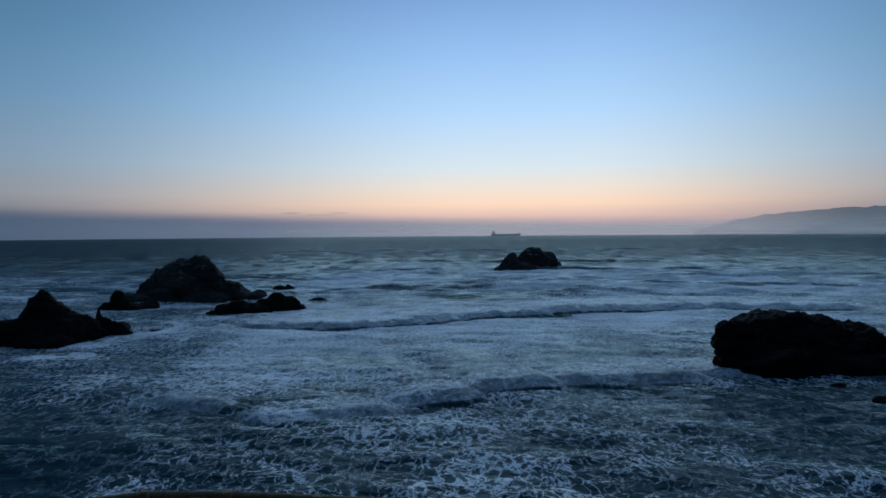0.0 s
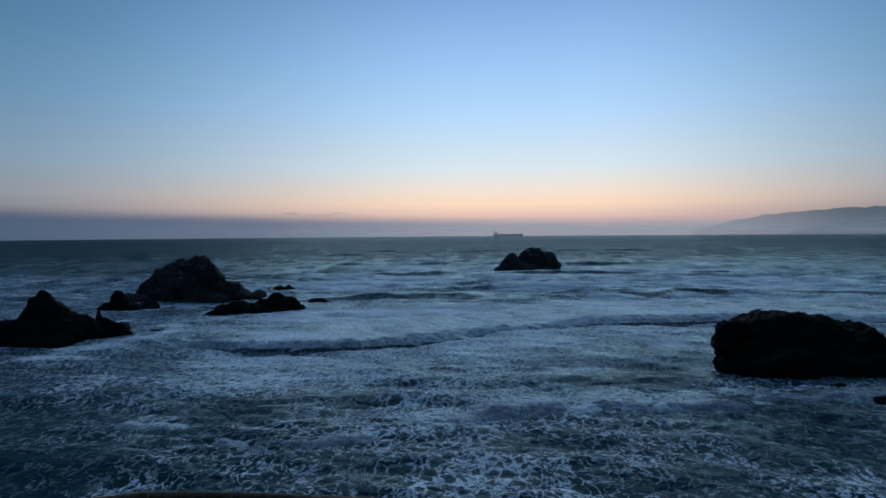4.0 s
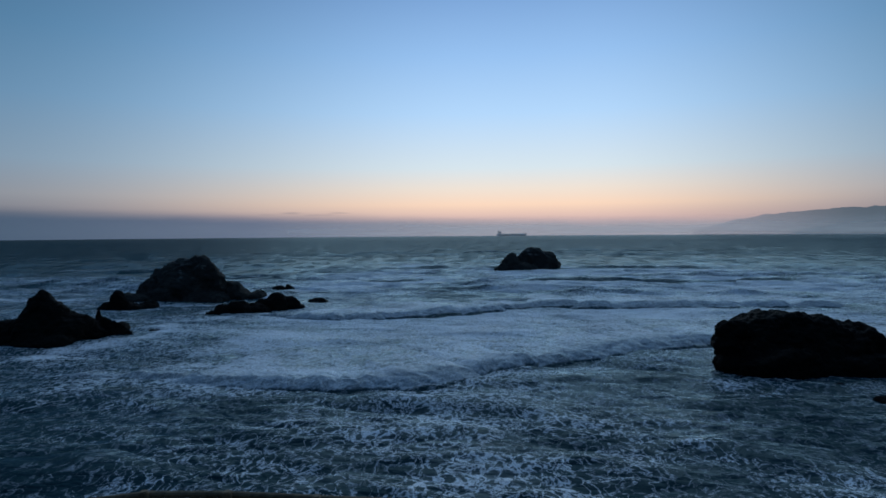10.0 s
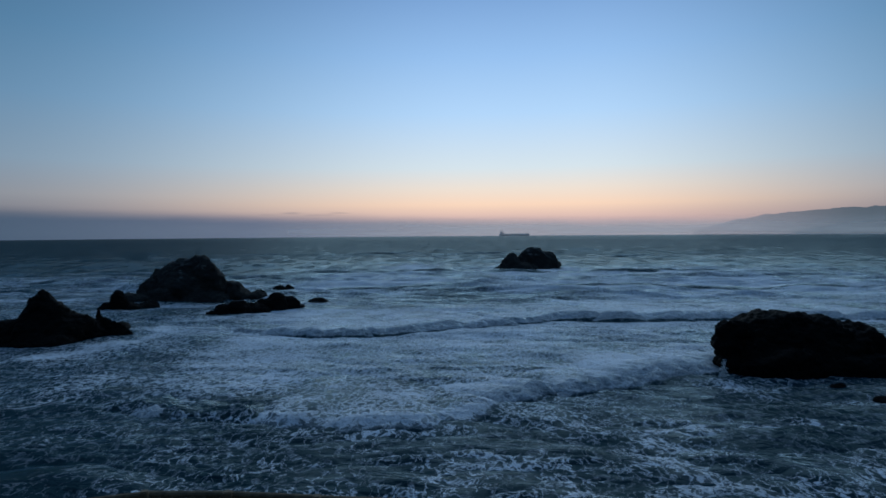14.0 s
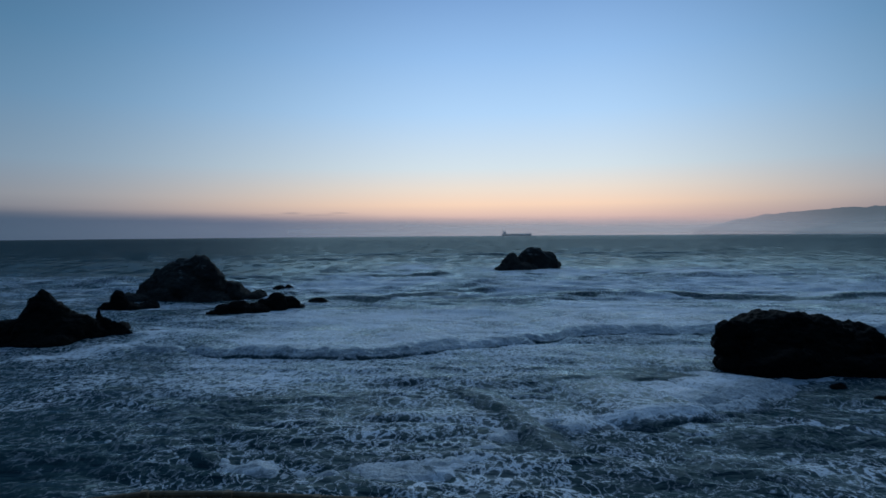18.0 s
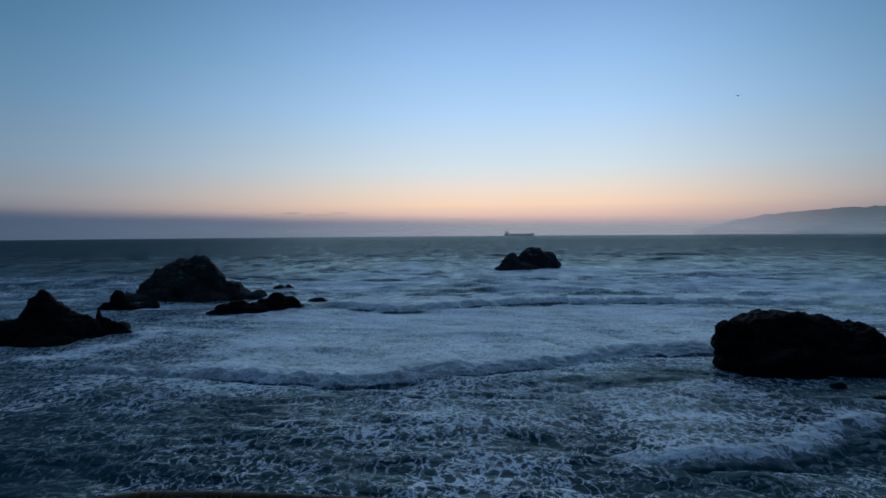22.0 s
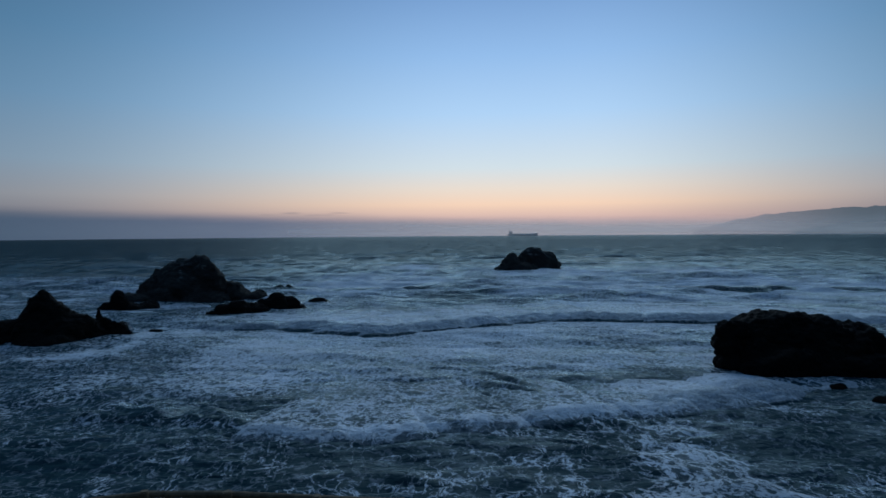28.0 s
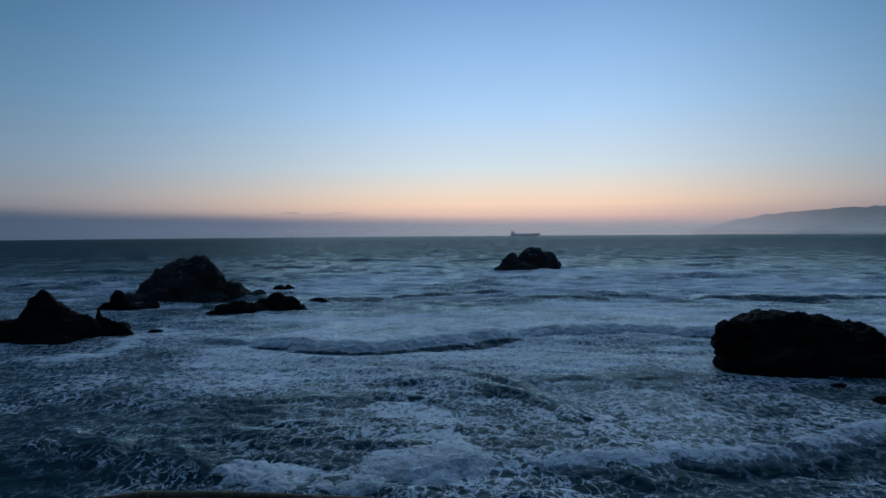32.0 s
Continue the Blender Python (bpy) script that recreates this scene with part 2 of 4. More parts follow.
def grid_mesh(name, co, rows, cols, mat, foam=None, churn=None):
    """A mesh of rows x cols points, smooth shaded, with an optional value of foam and of churned water for each point."""
    mesh = bpy.data.meshes.new(name)
    k = np.arange(rows * cols).reshape(rows, cols)
    quads = np.stack([k[:-1, :-1], k[:-1, 1:], k[1:, 1:], k[1:, :-1]], -1).reshape(-1, 4)
    mesh.from_pydata(co.tolist(), [], quads.tolist())
    mesh.polygons.foreach_set("use_smooth", np.ones(len(quads), bool))
    if foam is not None:
        layer = mesh.attributes.new("foam", "FLOAT", "POINT")
        layer.data.foreach_set("value", foam.astype(np.float32).ravel())
    if churn is not None:
        layer = mesh.attributes.new("churn", "FLOAT", "POINT")
        layer.data.foreach_set("value", churn.astype(np.float32).ravel())
    mesh.materials.append(mat)
    mesh.update()
    return mesh


def part(name, bm, mat, parent, label=""):
    mesh = bpy.data.meshes.new(name)
    bm.to_mesh(mesh)
    bm.free()
    mesh.materials.append(mat)
    ob = new(name, mesh)
    ob.parent = parent
    return tagged(ob, label)


def box(size, at=(0, 0, 0), bevel=0.0):
    bm = bmesh.new()
    bmesh.ops.create_cube(bm, size=1.0, matrix=Matrix.Translation(at) @ Matrix.Diagonal((*size, 1)))
    if bevel:
        bmesh.ops.bevel(bm, geom=list(bm.edges), offset=bevel, segments=2, affect="EDGES")
    return bm


def rod(a, b, r1, r2, sides=10):
    a, b = Vector(a), Vector(b)
    bm = bmesh.new()
    turn = (b - a).to_track_quat("Z", "Y").to_matrix().to_4x4()
    bmesh.ops.create_cone(bm, cap_ends=True, segments=sides, radius1=r1, radius2=r2, depth=(b - a).length, matrix=Matrix.Translation((a + b) / 2) @ turn)
    return bm


# ------------------------------------------------------------------ the sea

# sea rocks on the plan: x, y, reach
STACKS = ((76, 124, 26), (56, 460, 17), (80, 480, 24), (-112, 266, 30), (-131, 233, 9), (-112, 166, 26), (-80, 219, 11), (-66, 232, 11))


def foaminess(x, y):
    """How much foam lies on the water at a place: the surf zone between the rocks, its ragged tongues, a fringe round each rock."""
    d = np.hypot(x, y)
    patch = fbm(x / 34 + 3, y / 46, 11, 4)
    fine = fbm(x / 9, y / 14, 23, 3)
    streak = fbm(x / 70 + 0.4 * np.sin(y / 31), y / 11, 31, 3)
    ragged = y + 190 * (fbm(x / 75 + 5, y / 160, 241, 4) - 0.5)
    wx, wy = x + 22 * (fbm(x / 26, y / 26, 281, 3) - 0.5), y + 30 * (fbm(x / 30 + 7, y / 30, 291, 3) - 0.5)   # ragged bounds
    inner = (1 - step(wy, 205, 270)) * step(wx, -80 - 20 * step(wy, 130, 190), -44) * (1 - 0.34 * step(wx, 24, 56)) * (1 - step(wx, 95, 130)) * (0.34 + 0.32 * step(wy, 92, 160) + 0.07 * np.exp(-((wx - 4) / 32) ** 2 - ((wy - 130) / 34) ** 2))
    belt = 0.78 * np.exp(-((wy - 205) / 36) ** 2) * step(wx, -95, -55) * (1 - step(wx, 120, 190))
    left = (0.15 + 0.30 * step(wy, 88, 150)) * step(-wx, 50, 75) * (1 - step(wy, 190, 260))
    # outer and peak hold extra foam that stands in for the reflected glow
    outer = step(wx, -30, 55) * step(wy, 200, 240) * (1 - step(ragged, 390, 560)) * (1 - 0.55 * step(x, 170, 260)) * (1 - step(x, 330, 420))
    peak = np.exp(-((x + 44) / 56) ** 2 - ((y - 350) / 115) ** 2)
    west = step(-wx, 50, 110) * step(wy, 185, 235) * (1 - step(ragged, 330, 470))
    v = np.maximum.reduce([inner, belt, left, 0.74 * outer, 0.95 * peak, 0.95 * np.exp(-((x + 25) / 26) ** 2 - ((y - 490) / 60) ** 2), 0.42 * west])
    v = v + ((patch - 0.5) * 0.5 + (fine - 0.5) * 0.25) * step(v, 0.02, 0.3) + (streak - 0.5) * 0.8 * np.clip(outer + west + peak, 0, 1)
    v = v - 0.32 * np.exp(-((wx + 36) / 15) ** 2 - ((wy - 92) / 13) ** 2)              # dark water over the reef
    v = v - 0.18 * np.exp(-((wx - 88) / 20) ** 2 - ((wy - 106) / 14) ** 2)             # foam thinned for the flat rock's shade and dark reflection
    v = v - 0.12 * np.exp(-((wx - 42) / 16) ** 2 - ((wy - 118) / 22) ** 2)             # the gully beside the flat rock
    v = v - 0.05 * step(wx, 40, 66) * (1 - step(wy, 100, 118))                         # sheltered water before it
    v = v - 0.32 * np.exp(-((wx + 58) / 19) ** 2 - ((wy - 64) / 15) ** 2)
    v = v - 0.12 * np.exp(-((wx - 30) / 50) ** 2 - ((wy - 265) / 26) ** 2)             # unbroken water behind the surf
    for sx, sy, reach in STACKS:
        r = np.hypot(x - sx, y - sy)
        v = v + 0.3 * (1 - step(np.abs(r - reach), 1.0, 7.0)) * step(fine, 0.35, 0.6)
    v = v + 0.20 * step(fbm(x / 18, y / 60, 41, 4), 0.66, 0.76) * step(d, 300, 420) * (1 - step(d, 700, 1100))
    return np.clip(v, 0, 1)


WAVES = []
dice = random.Random(5)
for length, height, count in ((150, 0.30, 3), (95, 0.26, 3), (62, 0.22, 3), (34, 0.17, 4), (19, 0.13, 5), (11, 0.085, 6), (6.5, 0.05, 6), (3.8, 0.028, 6)):
    for k in range(count):
        lam = length * dice.uniform(0.8, 1.25)
        a = radians(dice.gauss(8, 26))
        WAVES.append((lam, height * dice.uniform(0.7, 1.2), math.sin(a), math.cos(a), dice.uniform(0, 6.28)))


def swell(x, y, gap, seed=0):
    """Relief of the wind sea; waves shorter than the mesh can carry are left out."""
    z = 0.0
    groups = (0.55 + 0.9 * fbm(x / 60, y / 60, 51 + seed, 3)) * (0.8 + 0.6 * (1 - step(y, 85, 120)) + 0.9 * step(y, 225, 300) - 0.4 * step(y, 380, 470) + 0.5 * step(y, 650, 1000))
    for lam, amp, sx, sy, ph in WAVES:
        keep = step(lam / gap, 3.0, 6.0)
        p = (x * sx + y * sy) * 2 * math.pi / lam + ph + seed * 2.1
        z = z + amp * keep * (1 - np.abs(np.sin(p / 2)) * 2 + 0.27) * groups
    return z


def make_sea():
    """The water, one sheet from under the headland to the horizon."""
    r = [16.0]
    while r[-1] < 4930:
        r.append(r[-1] + max(0.42, min(r[-1] ** 2 / 75000, 60.0)))
    r = np.array(r[:-1] + [4930.0])
    a = np.radians(np.concatenate([np.linspace(-100, -44, 40), np.linspace(-43.6, 43.6, 470), np.linspace(44, 100, 40)]))
    rr, aa = np.meshgrid(r, a, indexing="ij")
    x, y = rr * np.sin(aa), rr * np.cos(aa)
    gap = np.maximum(np.gradient(r)[:, None], rr * 0.0033)
    z = swell(x, y, gap) * (1 - 0.5 * step(rr, 1500, 4000))
    mesh = grid_mesh("water", np.stack([x, y, z], -1).reshape(-1, 3), len(r), len(a), SEA, foaminess(x, y))
    return tagged(new("water", mesh), "dark dusk ocean streaked with white surf foam", "sea", kind="structure")


def make_chop():
    """A second, drifting layer of wind waves that rises through the first, so that the surface keeps changing."""
    ys = np.arange(40.0, 560.0, 1.1)
    xs = np.arange(-260.0, 300.0, 1.1)
    y, x = np.meshgrid(ys, xs, indexing="ij")
    rim = step(x, -260, -220) * (1 - step(x, 260, 300)) * step(y, 40, 50) * (1 - step(y + 120 * (fbm(x / 60, y / 60, 251, 3) - 0.5), 400, 500))
    z = swell(x, y, 1.1, 1) - 0.06 - 1.6 * (1 - rim)
    mesh = grid_mesh("wind_waves", np.stack([x, y, z], -1).reshape(-1, 3), len(ys), len(xs), SEA, foaminess(x, y - 6))
    return tagged(new("wind_waves", mesh), "dark choppy wind waves with torn white foam lace", "waves", kind="stuff")


def make_backwash(x0, x1, seed, spread):
    """Water that drains off the shore between two waves: dark, ribbed, with long thin threads of foam drawn seaward."""
    ys = np.arange(44.0, 128.0, 0.6)
    xs = np.arange(x0, x1, 0.7)
    y, x = np.meshgrid(ys, xs, indexing="ij")
    wx, wy = x + 14 * (fbm(x / 16, y / 16, 341 + seed, 3) - 0.5), y + 16 * (fbm(x / 16 + 3, y / 16, 351 + seed, 3) - 0.5)
    rim = step(wx, x0 + 6, x0 + 22) * (1 - step(wx, x1 - 28, x1 - 6)) * step(wy, 44, 54) * (1 - step(wy, 84, 116))
    ribs = fbm((x + 0.35 * y) / 9, (y - 0.4 * x) / 3.2, 361 + seed, 4) - 0.5
    z = swell(x, y, 0.7, 3 + seed) * 0.8 + 0.7 * ribs - 2.4 * (1 - rim)
    fan = fbm((x - spread) / (0.02 * y + 0.6), y / 22, 371 + seed, 4)
    foam = 0.17 + 0.2 * step(fan, 0.5, 0.72) + (fbm(x / 7, y / 10, 381 + seed, 3) - 0.5) * 0.3 + (0.24 if seed else 0.4) * step(wx - 0.4 * (y - 60), 14, 30)
    mesh = grid_mesh("backwash", np.stack([x, y, z], -1).reshape(-1, 3), len(ys), len(xs), SEA, np.clip(foam, 0, 0.7))
    return tagged(new("backwash", mesh), "dark draining backwash with thin threads of foam", "water", kind="stuff")


make_sea()
backwash = make_backwash(-100.0, 62.0, 0, -8.0)
side_wash = make_backwash(14.0, 110.0, 20, 70.0)
chop = make_chop()

# Breaking waves. Each comes in as a row of bores; for each bore the plan gives the place of its front at one time and its speed there.
COLUMNS = (-75, -60, -45, -30, -15, 0, 15, 30, 45, 60, 75, 90, 108, 126, 146)
FIRST_FRONT = (2.67, (91, 86.5, 87.4, 80.8, 82.1, 90.8, 97.7, 99.4, 100.1, 103, 104, 104, 105, 106, 107), (-3.1, -3.1, -3.1, -3.0, -3.2, -3.3, -3.6, -3.9, -4.3, -4.4, -4.4, -4.4, -4.4, -4.4, -4.4))
SECOND_FRONT = (8.29, (127.3, 124.7, 120.7, 118.8, 119.4, 123.5, 135.6, 141.8, 148.9, 154.2, 158.2, 157.3, 157, 156, 155), (-6.2, -5.4, -5.8, -6.2, -6.7, -7.1, -6.6, -6.6, -6.6, -6.3, -5.9, -6.1, -6.2, -6.3, -6.3))
THIRD_FRONT = (19.6, (135.7, 131.8, 128.9, 126.8, 126.8, 131.0, 137.2, 144.6, 149.3, 151.1, 152, 152, 152, 151, 150), (-5.9, -6.1, -6.0, -6.3, -6.7, -6.8, -6.9, -7.2, -7.2, -6.7, -6.4, -6.4, -6.5, -6.6, -6.6))
FOURTH_FRONT = (26.5, (192.4, 191.5, 187.6, 181.4, 178.9, 184.4, 192.3, 198.9, 201.5, 200.7, 197.0, 195.0, 194, 193, 192), (-7.4, -7.8, -8.0, -7.9, -7.4, -7.4, -7.3, -7.3, -7.4, -7.2, -7.6, -7.6, -7.6, -7.6, -7.6))
FIFTH_FRONT = (30.0, (283, 281, 278, 272, 268, 271, 279, 285, 288, 287, 284, 282, 281, 280, 279), (-10,) * 15)
FRONTS = (FIRST_FRONT, SECOND_FRONT, THIRD_FRONT, FOURTH_FRONT, FIFTH_FRONT)
SPENT = (7.0, 24.0, 60.0, 60.0, 60.0)   # s, when each has run ashore
SLOWING = (0.28,) * 2 + (0.24,) * 5 + (0.21,) + (0.15,) * 7   # m/s2, as the bottom shoals, less over the deeper gully


def front_y(wave, k, t):
    t0, place, speed = FRONTS[wave]
    slow = SLOWING[k] if wave < 4 else 0.02
    turn = min(0.0, (-11.3 - speed[k]) / slow)      # in deep water it ran at an even pace
    dt = t - t0
    if dt > turn:
        return place[k] + speed[k] * dt + 0.5 * slow * dt ** 2
    return place[k] + speed[k] * turn + 0.5 * slow * turn ** 2 - 11.3 * (dt - turn)


def front_at(wave, x, t):
    return float(np.interp(x, COLUMNS, [front_y(wave, k, t) for k in range(len(COLUMNS))]))


def bore_mesh(seed, steep=False, bare=False, thin=1.0, lipped=False):
    """A bore: a short foot left dark in place of its shade, a rounded tumbling face of foam above it and a long flat
    back of foam. A steep one has a taller, clearer face.
    """
    wide, back = 32.0, 74.0
    s = np.concatenate([np.linspace(-3.0, 7.0, 52), np.linspace(7.5, back, 84)])
    u = np.linspace(-wide / 2, wide / 2, 76)
    ss, uu = np.meshgrid(s, u, indexing="ij")
    ends = step(uu, -wide / 2, -wide / 2 + 11) * (1 - step(uu, wide / 2 - 11, wide / 2))
    wob = (fbm(uu / 5 + seed * 7.3, uu * 0 + seed, 61, 4) - 0.5) * (3.6 if steep else 3.2)
    slope = 4.0 if steep else 6.5
    kick = (0.7 if steep else 0.6) * step(ss, -1.0, 0.2)
    rise = kick + ((2.0 if steep else 2.15) - (0.7 if steep else 0.6)) * (1 - np.clip((slope - ss) / slope, 0, 1) ** 1.6) * step(ss, -0.2, 0.4)
    fall = np.exp(-np.maximum(ss - slope, 0) / (10.0 if steep else 17.0))
    tumble = (np.abs(fbm(uu / 3.0 + seed * 3, ss / 2.6, 71 + seed, 4) - 0.5) * 2 - 0.3) * step(ss, -0.3, 1.0)
    z = (rise * fall * (0.55 + 0.9 * fbm(uu / 7 + seed, ss / 30, 81 + seed, 3)) + 0.75 * tumble * np.exp(-np.maximum(ss, 0) / 14)) * (0.45 + 0.55 * ends) - 1.3 * (1 - ends) - 0.6 * (1 - step(ss, -3.0, -0.6))
    z = z + 0.45 * step(ss, 0, 12) - 1.5 * step(ss, 34, back)
    z = z + (fbm(uu / 9 + seed, ss / 5, 171 + seed, 4) - 0.5) * 0.8 * step(ss, 4, 16)
    # foam starts behind the foot, whose dark strip imitates the front's shade
    lip = step(ss + 0.15 * wob, -0.3, 0.5) if steep else step(ss + 0.1 * wob, 0.2, 1.0)
    rough = (fbm(uu / 7, ss / 9, 91 + seed, 4) - 0.5) * 0.34 + (fbm(uu / 22 + seed, ss / 14, 95 + seed, 3) - 0.5) * 0.4 * step(ss, 4, 14)
    foam = 0.16 + (0.38 if steep else 0.44) * lip + 0.22 * step(ss, 2.0, 6.0) - 0.16 * step(ss, 10, 36) - 0.22 * step(ss, 34, back) + rough * lip
    foam = np.clip(foam, 0, 0.95) * thin * (0.72 + 0.28 * ends)
    churn = lip * (1 - step(ss, slope, slope + 7.0)) * (0.9 if not steep else 0.75) * min(1.0, thin * 1.2)
    if bare:   # a clear green ridge, its back crossed by lesser ridges, with torn scraps of foam
        fold = np.abs(np.sin(ss / 3.4 + uu / 5.5 + 2.2 * fbm(uu / 7, ss / 7, 221 + seed, 3)))
        z = z + (0.6 * (1 - fold) ** 1.5 - 0.2) * step(ss, 1, 6) - 2.2 * step(ss, 7, 24) - 1.2 * (1 - ends)
        foam = np.clip(0.16 + 0.2 * step(ss, 0.4, 1.6) * (1 - step(ss, 1.8, 4.5)) + (fbm(uu / 5, ss / 5, 231 + seed, 4) - 0.5) * 0.5, 0, 0.5) * (0.3 + 0.7 * ends)
        churn = churn * 0
    if lipped:   # a low last bore: a roll of foam over a dark front, lace behind it that dives under the next water
        z = z * 0.8 + 0.15 - 2.4 * step(ss, 26, 62) - 1.5 * (1 - ends)
        roll = np.exp(-(np.maximum(np.abs(ss + 0.2 * wob - 2.8) - 1.2, 0) / 1.2) ** 2) * step(fbm(uu / 4 + seed, uu * 0 + 3, 261 + seed, 3), 0.2, 0.5)
        foam = np.clip(0.14 + 0.4 * roll + 0.32 * step(ss, 0.8, 2.4) * (1 - 0.3 * step(ss, 20, 50)) + (fbm(uu / 6, ss / 5, 271 + seed, 4) - 0.5) * 0.4, 0, 0.95) * (0.5 + 0.5 * ends)
        churn = churn * 0.4 * (1 - step(ss, 3, 7))
    co = np.stack([uu, ss + wob * (1 - step(ss, 6, 20)), z], -1).reshape(-1, 3)
    return grid_mesh("bore", co, len(s), len(u), SEA, foam, churn)


# crests that stand up along each open swell: middle, half length, height
CRESTS = (
    ((-28, 30, 1.9), (5, 13, 1.6), (115, 32, 2.2), (190, 52, 1.3), (-200, 40, 1.0)),
    ((-30, 30, 2.0), (70, 22, 2.3), (115, 40, 2.0), (190, 28, 1.9), (270, 24, 1.6), (-230, 24, 1.6)),
    ((145, 38, 2.2), (-88, 16, 1.7), (-5, 15, 2.3), (-36, 26, 1.4), (55, 15, 1.9), (195, 32, 1.4), (-240, 30, 1.6)),
    ((-138, 26, 2.0), (-18, 24, 1.5), (236, 22, 2.2), (110, 40, 1.3), (-300, 30, 1.6)),
    ((60, 40, 2.0), (-90, 36, 1.8), (210, 30, 1.7), (300, 40, 1.9), (-250, 40, 1.6)),
)


def swell_mesh(seed, crests):
    """A long open swell about to break: smooth dark fronts where it stands up, foam streaks on its back here and there."""
    s = np.concatenate([np.linspace(-22, -8, 15), np.linspace(-7.5, 6, 40), np.linspace(7, 40, 30)])
    u = np.arange(-330.0, 380.0, 2.0)
    ss, uu = np.meshgrid(s, u, indexing="ij")
    ragged = uu + (fbm(uu / 14 + seed * 5, uu * 0, 311 + seed, 3) - 0.5) * 16
    high = np.max([h * np.exp(-(np.abs(ragged - m) / half) ** 3) for m, half, h in crests], axis=0)
    ends = step(uu, -330, -280) * (1 - step(uu, 320, 380))
    front, rear = 5.0, 15.0
    z = (1.0 * high * (0.8 + 0.4 * fbm(uu / 9, uu * 0, 321 + seed, 3)) + 0.4) * np.where(ss < 0, np.exp(-(ss / front) ** 2), np.exp(-(ss / rear) ** 2)) * ends - 0.3 - 1.0 * step(ss, 18, 40) - 1.0 * step(-ss, 6, 14)
    z = z + (fbm(uu / 6, ss / 4, 111 + seed, 3) - 0.5) * 0.6
    foam = (0.75 * step(uu, 25, 80) * (1 - step(uu, 250, 330)) + 0.6 * np.exp(-((uu + 38) / 36) ** 2) + 0.3) * step(ss, 0.6, 4.0) * (0.3 + 1.2 * fbm(uu / 25, ss / 9, 121 + seed, 3)) * (1 - 0.5 * step(ss, 8, 26))
    foam = foam + 0.5 * step(fbm(uu / 7, ss / 3, 331 + seed, 3), 0.56, 0.7) * step(high, 0.8, 1.6) * step(ss, -1.0, 0.5) * (1 - step(ss, 2, 5))
    bow = 12 * np.sin(uu / 60 + seed) + (fbm(uu / 32, uu * 0, 131 + seed, 4) - 0.5) * 34
    return grid_mesh("swell", np.stack([uu, ss + bow, z], -1).reshape(-1, 3), len(s), len(u), SEA, np.clip(foam + 0.14 * step(ss, -8, -3), 0, 0.85))


BORE_MESHES = [bore_mesh(k) for k in range(5)]
STEEP_MESHES = [bore_mesh(k + 5, True) for k in range(3)]
BARE_MESHES = [bore_mesh(k + 8, True, True) for k in range(2)]
THIN_MESHES = [bore_mesh(k + 10, True, False, 0.62) for k in range(2)]
LIP_MESHES = [bore_mesh(k + 12, True, False, 1.0, True) for k in range(3)]
SHORE_COLUMNS = (-52, -38, -24, -9, 6, 21, 36, 51, 64)   # the first two break over a reef, clear of foam
breakers, swells = [], []
for w in range(len(FRONTS)):
    wave = tagged(new("breaking_wave"), "breaking wave with a dark front and white foam back", "wave", "breaking waves rolling ashore")
    bores = []
    for k in range(len(COLUMNS)):
        piece = new("bore", THIN_MESHES[(k + w) % 2] if COLUMNS[k] <= -60 or w == 0 else STEEP_MESHES[(k + w) % 3] if w < 3 and (COLUMNS[k] < -20 or COLUMNS[k] <= 30 and k % 3 != 2) else BORE_MESHES[(k * 2 + w) % 5])
        bores.append(piece)
    bores += [new("bare_ridge", BARE_MESHES[(k + w) % 2]) if k < 2 else new("last_bore", LIP_MESHES[(k + w) % 3]) for k in range(len(SHORE_COLUMNS) if w < 3 else 0)]
    for piece in bores:
        piece.parent = wave
    breakers.append((wave, bores))
for k, crests in enumerate(CRESTS):
    swells.append(tagged(new("swell", swell_mesh(k, crests)), "long dark swell with foam streaks on its back", "wave", "open swells beyond the surf"))


def ridge_mesh(seed, length):
    """A low cross wave thrown back by the rocks: a thin crest with foam along one flank."""
    u = np.linspace(0, length, 120)
    s = np.linspace(9, -5, 44)
    ss, uu = np.meshgrid(s, u, indexing="ij")
    ends = step(uu, 0, length * 0.3) * (1 - step(uu, length * 0.6, length))
    bow = 5 * np.sin(uu / 24 + seed) + (fbm(uu / 12 + seed, uu * 0, 181 + seed, 3) - 0.5) * 6
    z = (0.7 * ends * (0.4 + 0.9 * fbm(uu / 10, uu * 0, 191 + seed, 3)) + 0.1) * np.where(ss < 0, np.exp(-(ss / 1.3) ** 2), np.exp(-(ss / 3.0) ** 2)) - 0.35 * (1 - ends) - 0.9 * step(ss, 2.6, 7) - 0.9 * step(-ss, 1.8, 4)
    z = z + (fbm(uu / 2, ss / 1.5, 201 + seed, 3) - 0.5) * 0.24
    foam = 0.24 + 0.2 * step(ss, 0.1, 0.7) * (1 - step(ss, 0.8, 1.9)) + (fbm(uu / 5, ss / 3, 211 + seed, 3) - 0.5) * 0.14
    return grid_mesh("cross_wave", np.stack([ss + bow, uu, z], -1).reshape(-1, 3), len(s), len(u), SEA, np.clip(foam, 0, 0.8))


cross_waves = [tagged(new("cross_wave", ridge_mesh(k, size)), "thin cross wave with a foam edge running shoreward", "wave", "cross waves between the rocks")
               for k, size in enumerate((60.0, 46.0, 28.0, 52.0))]


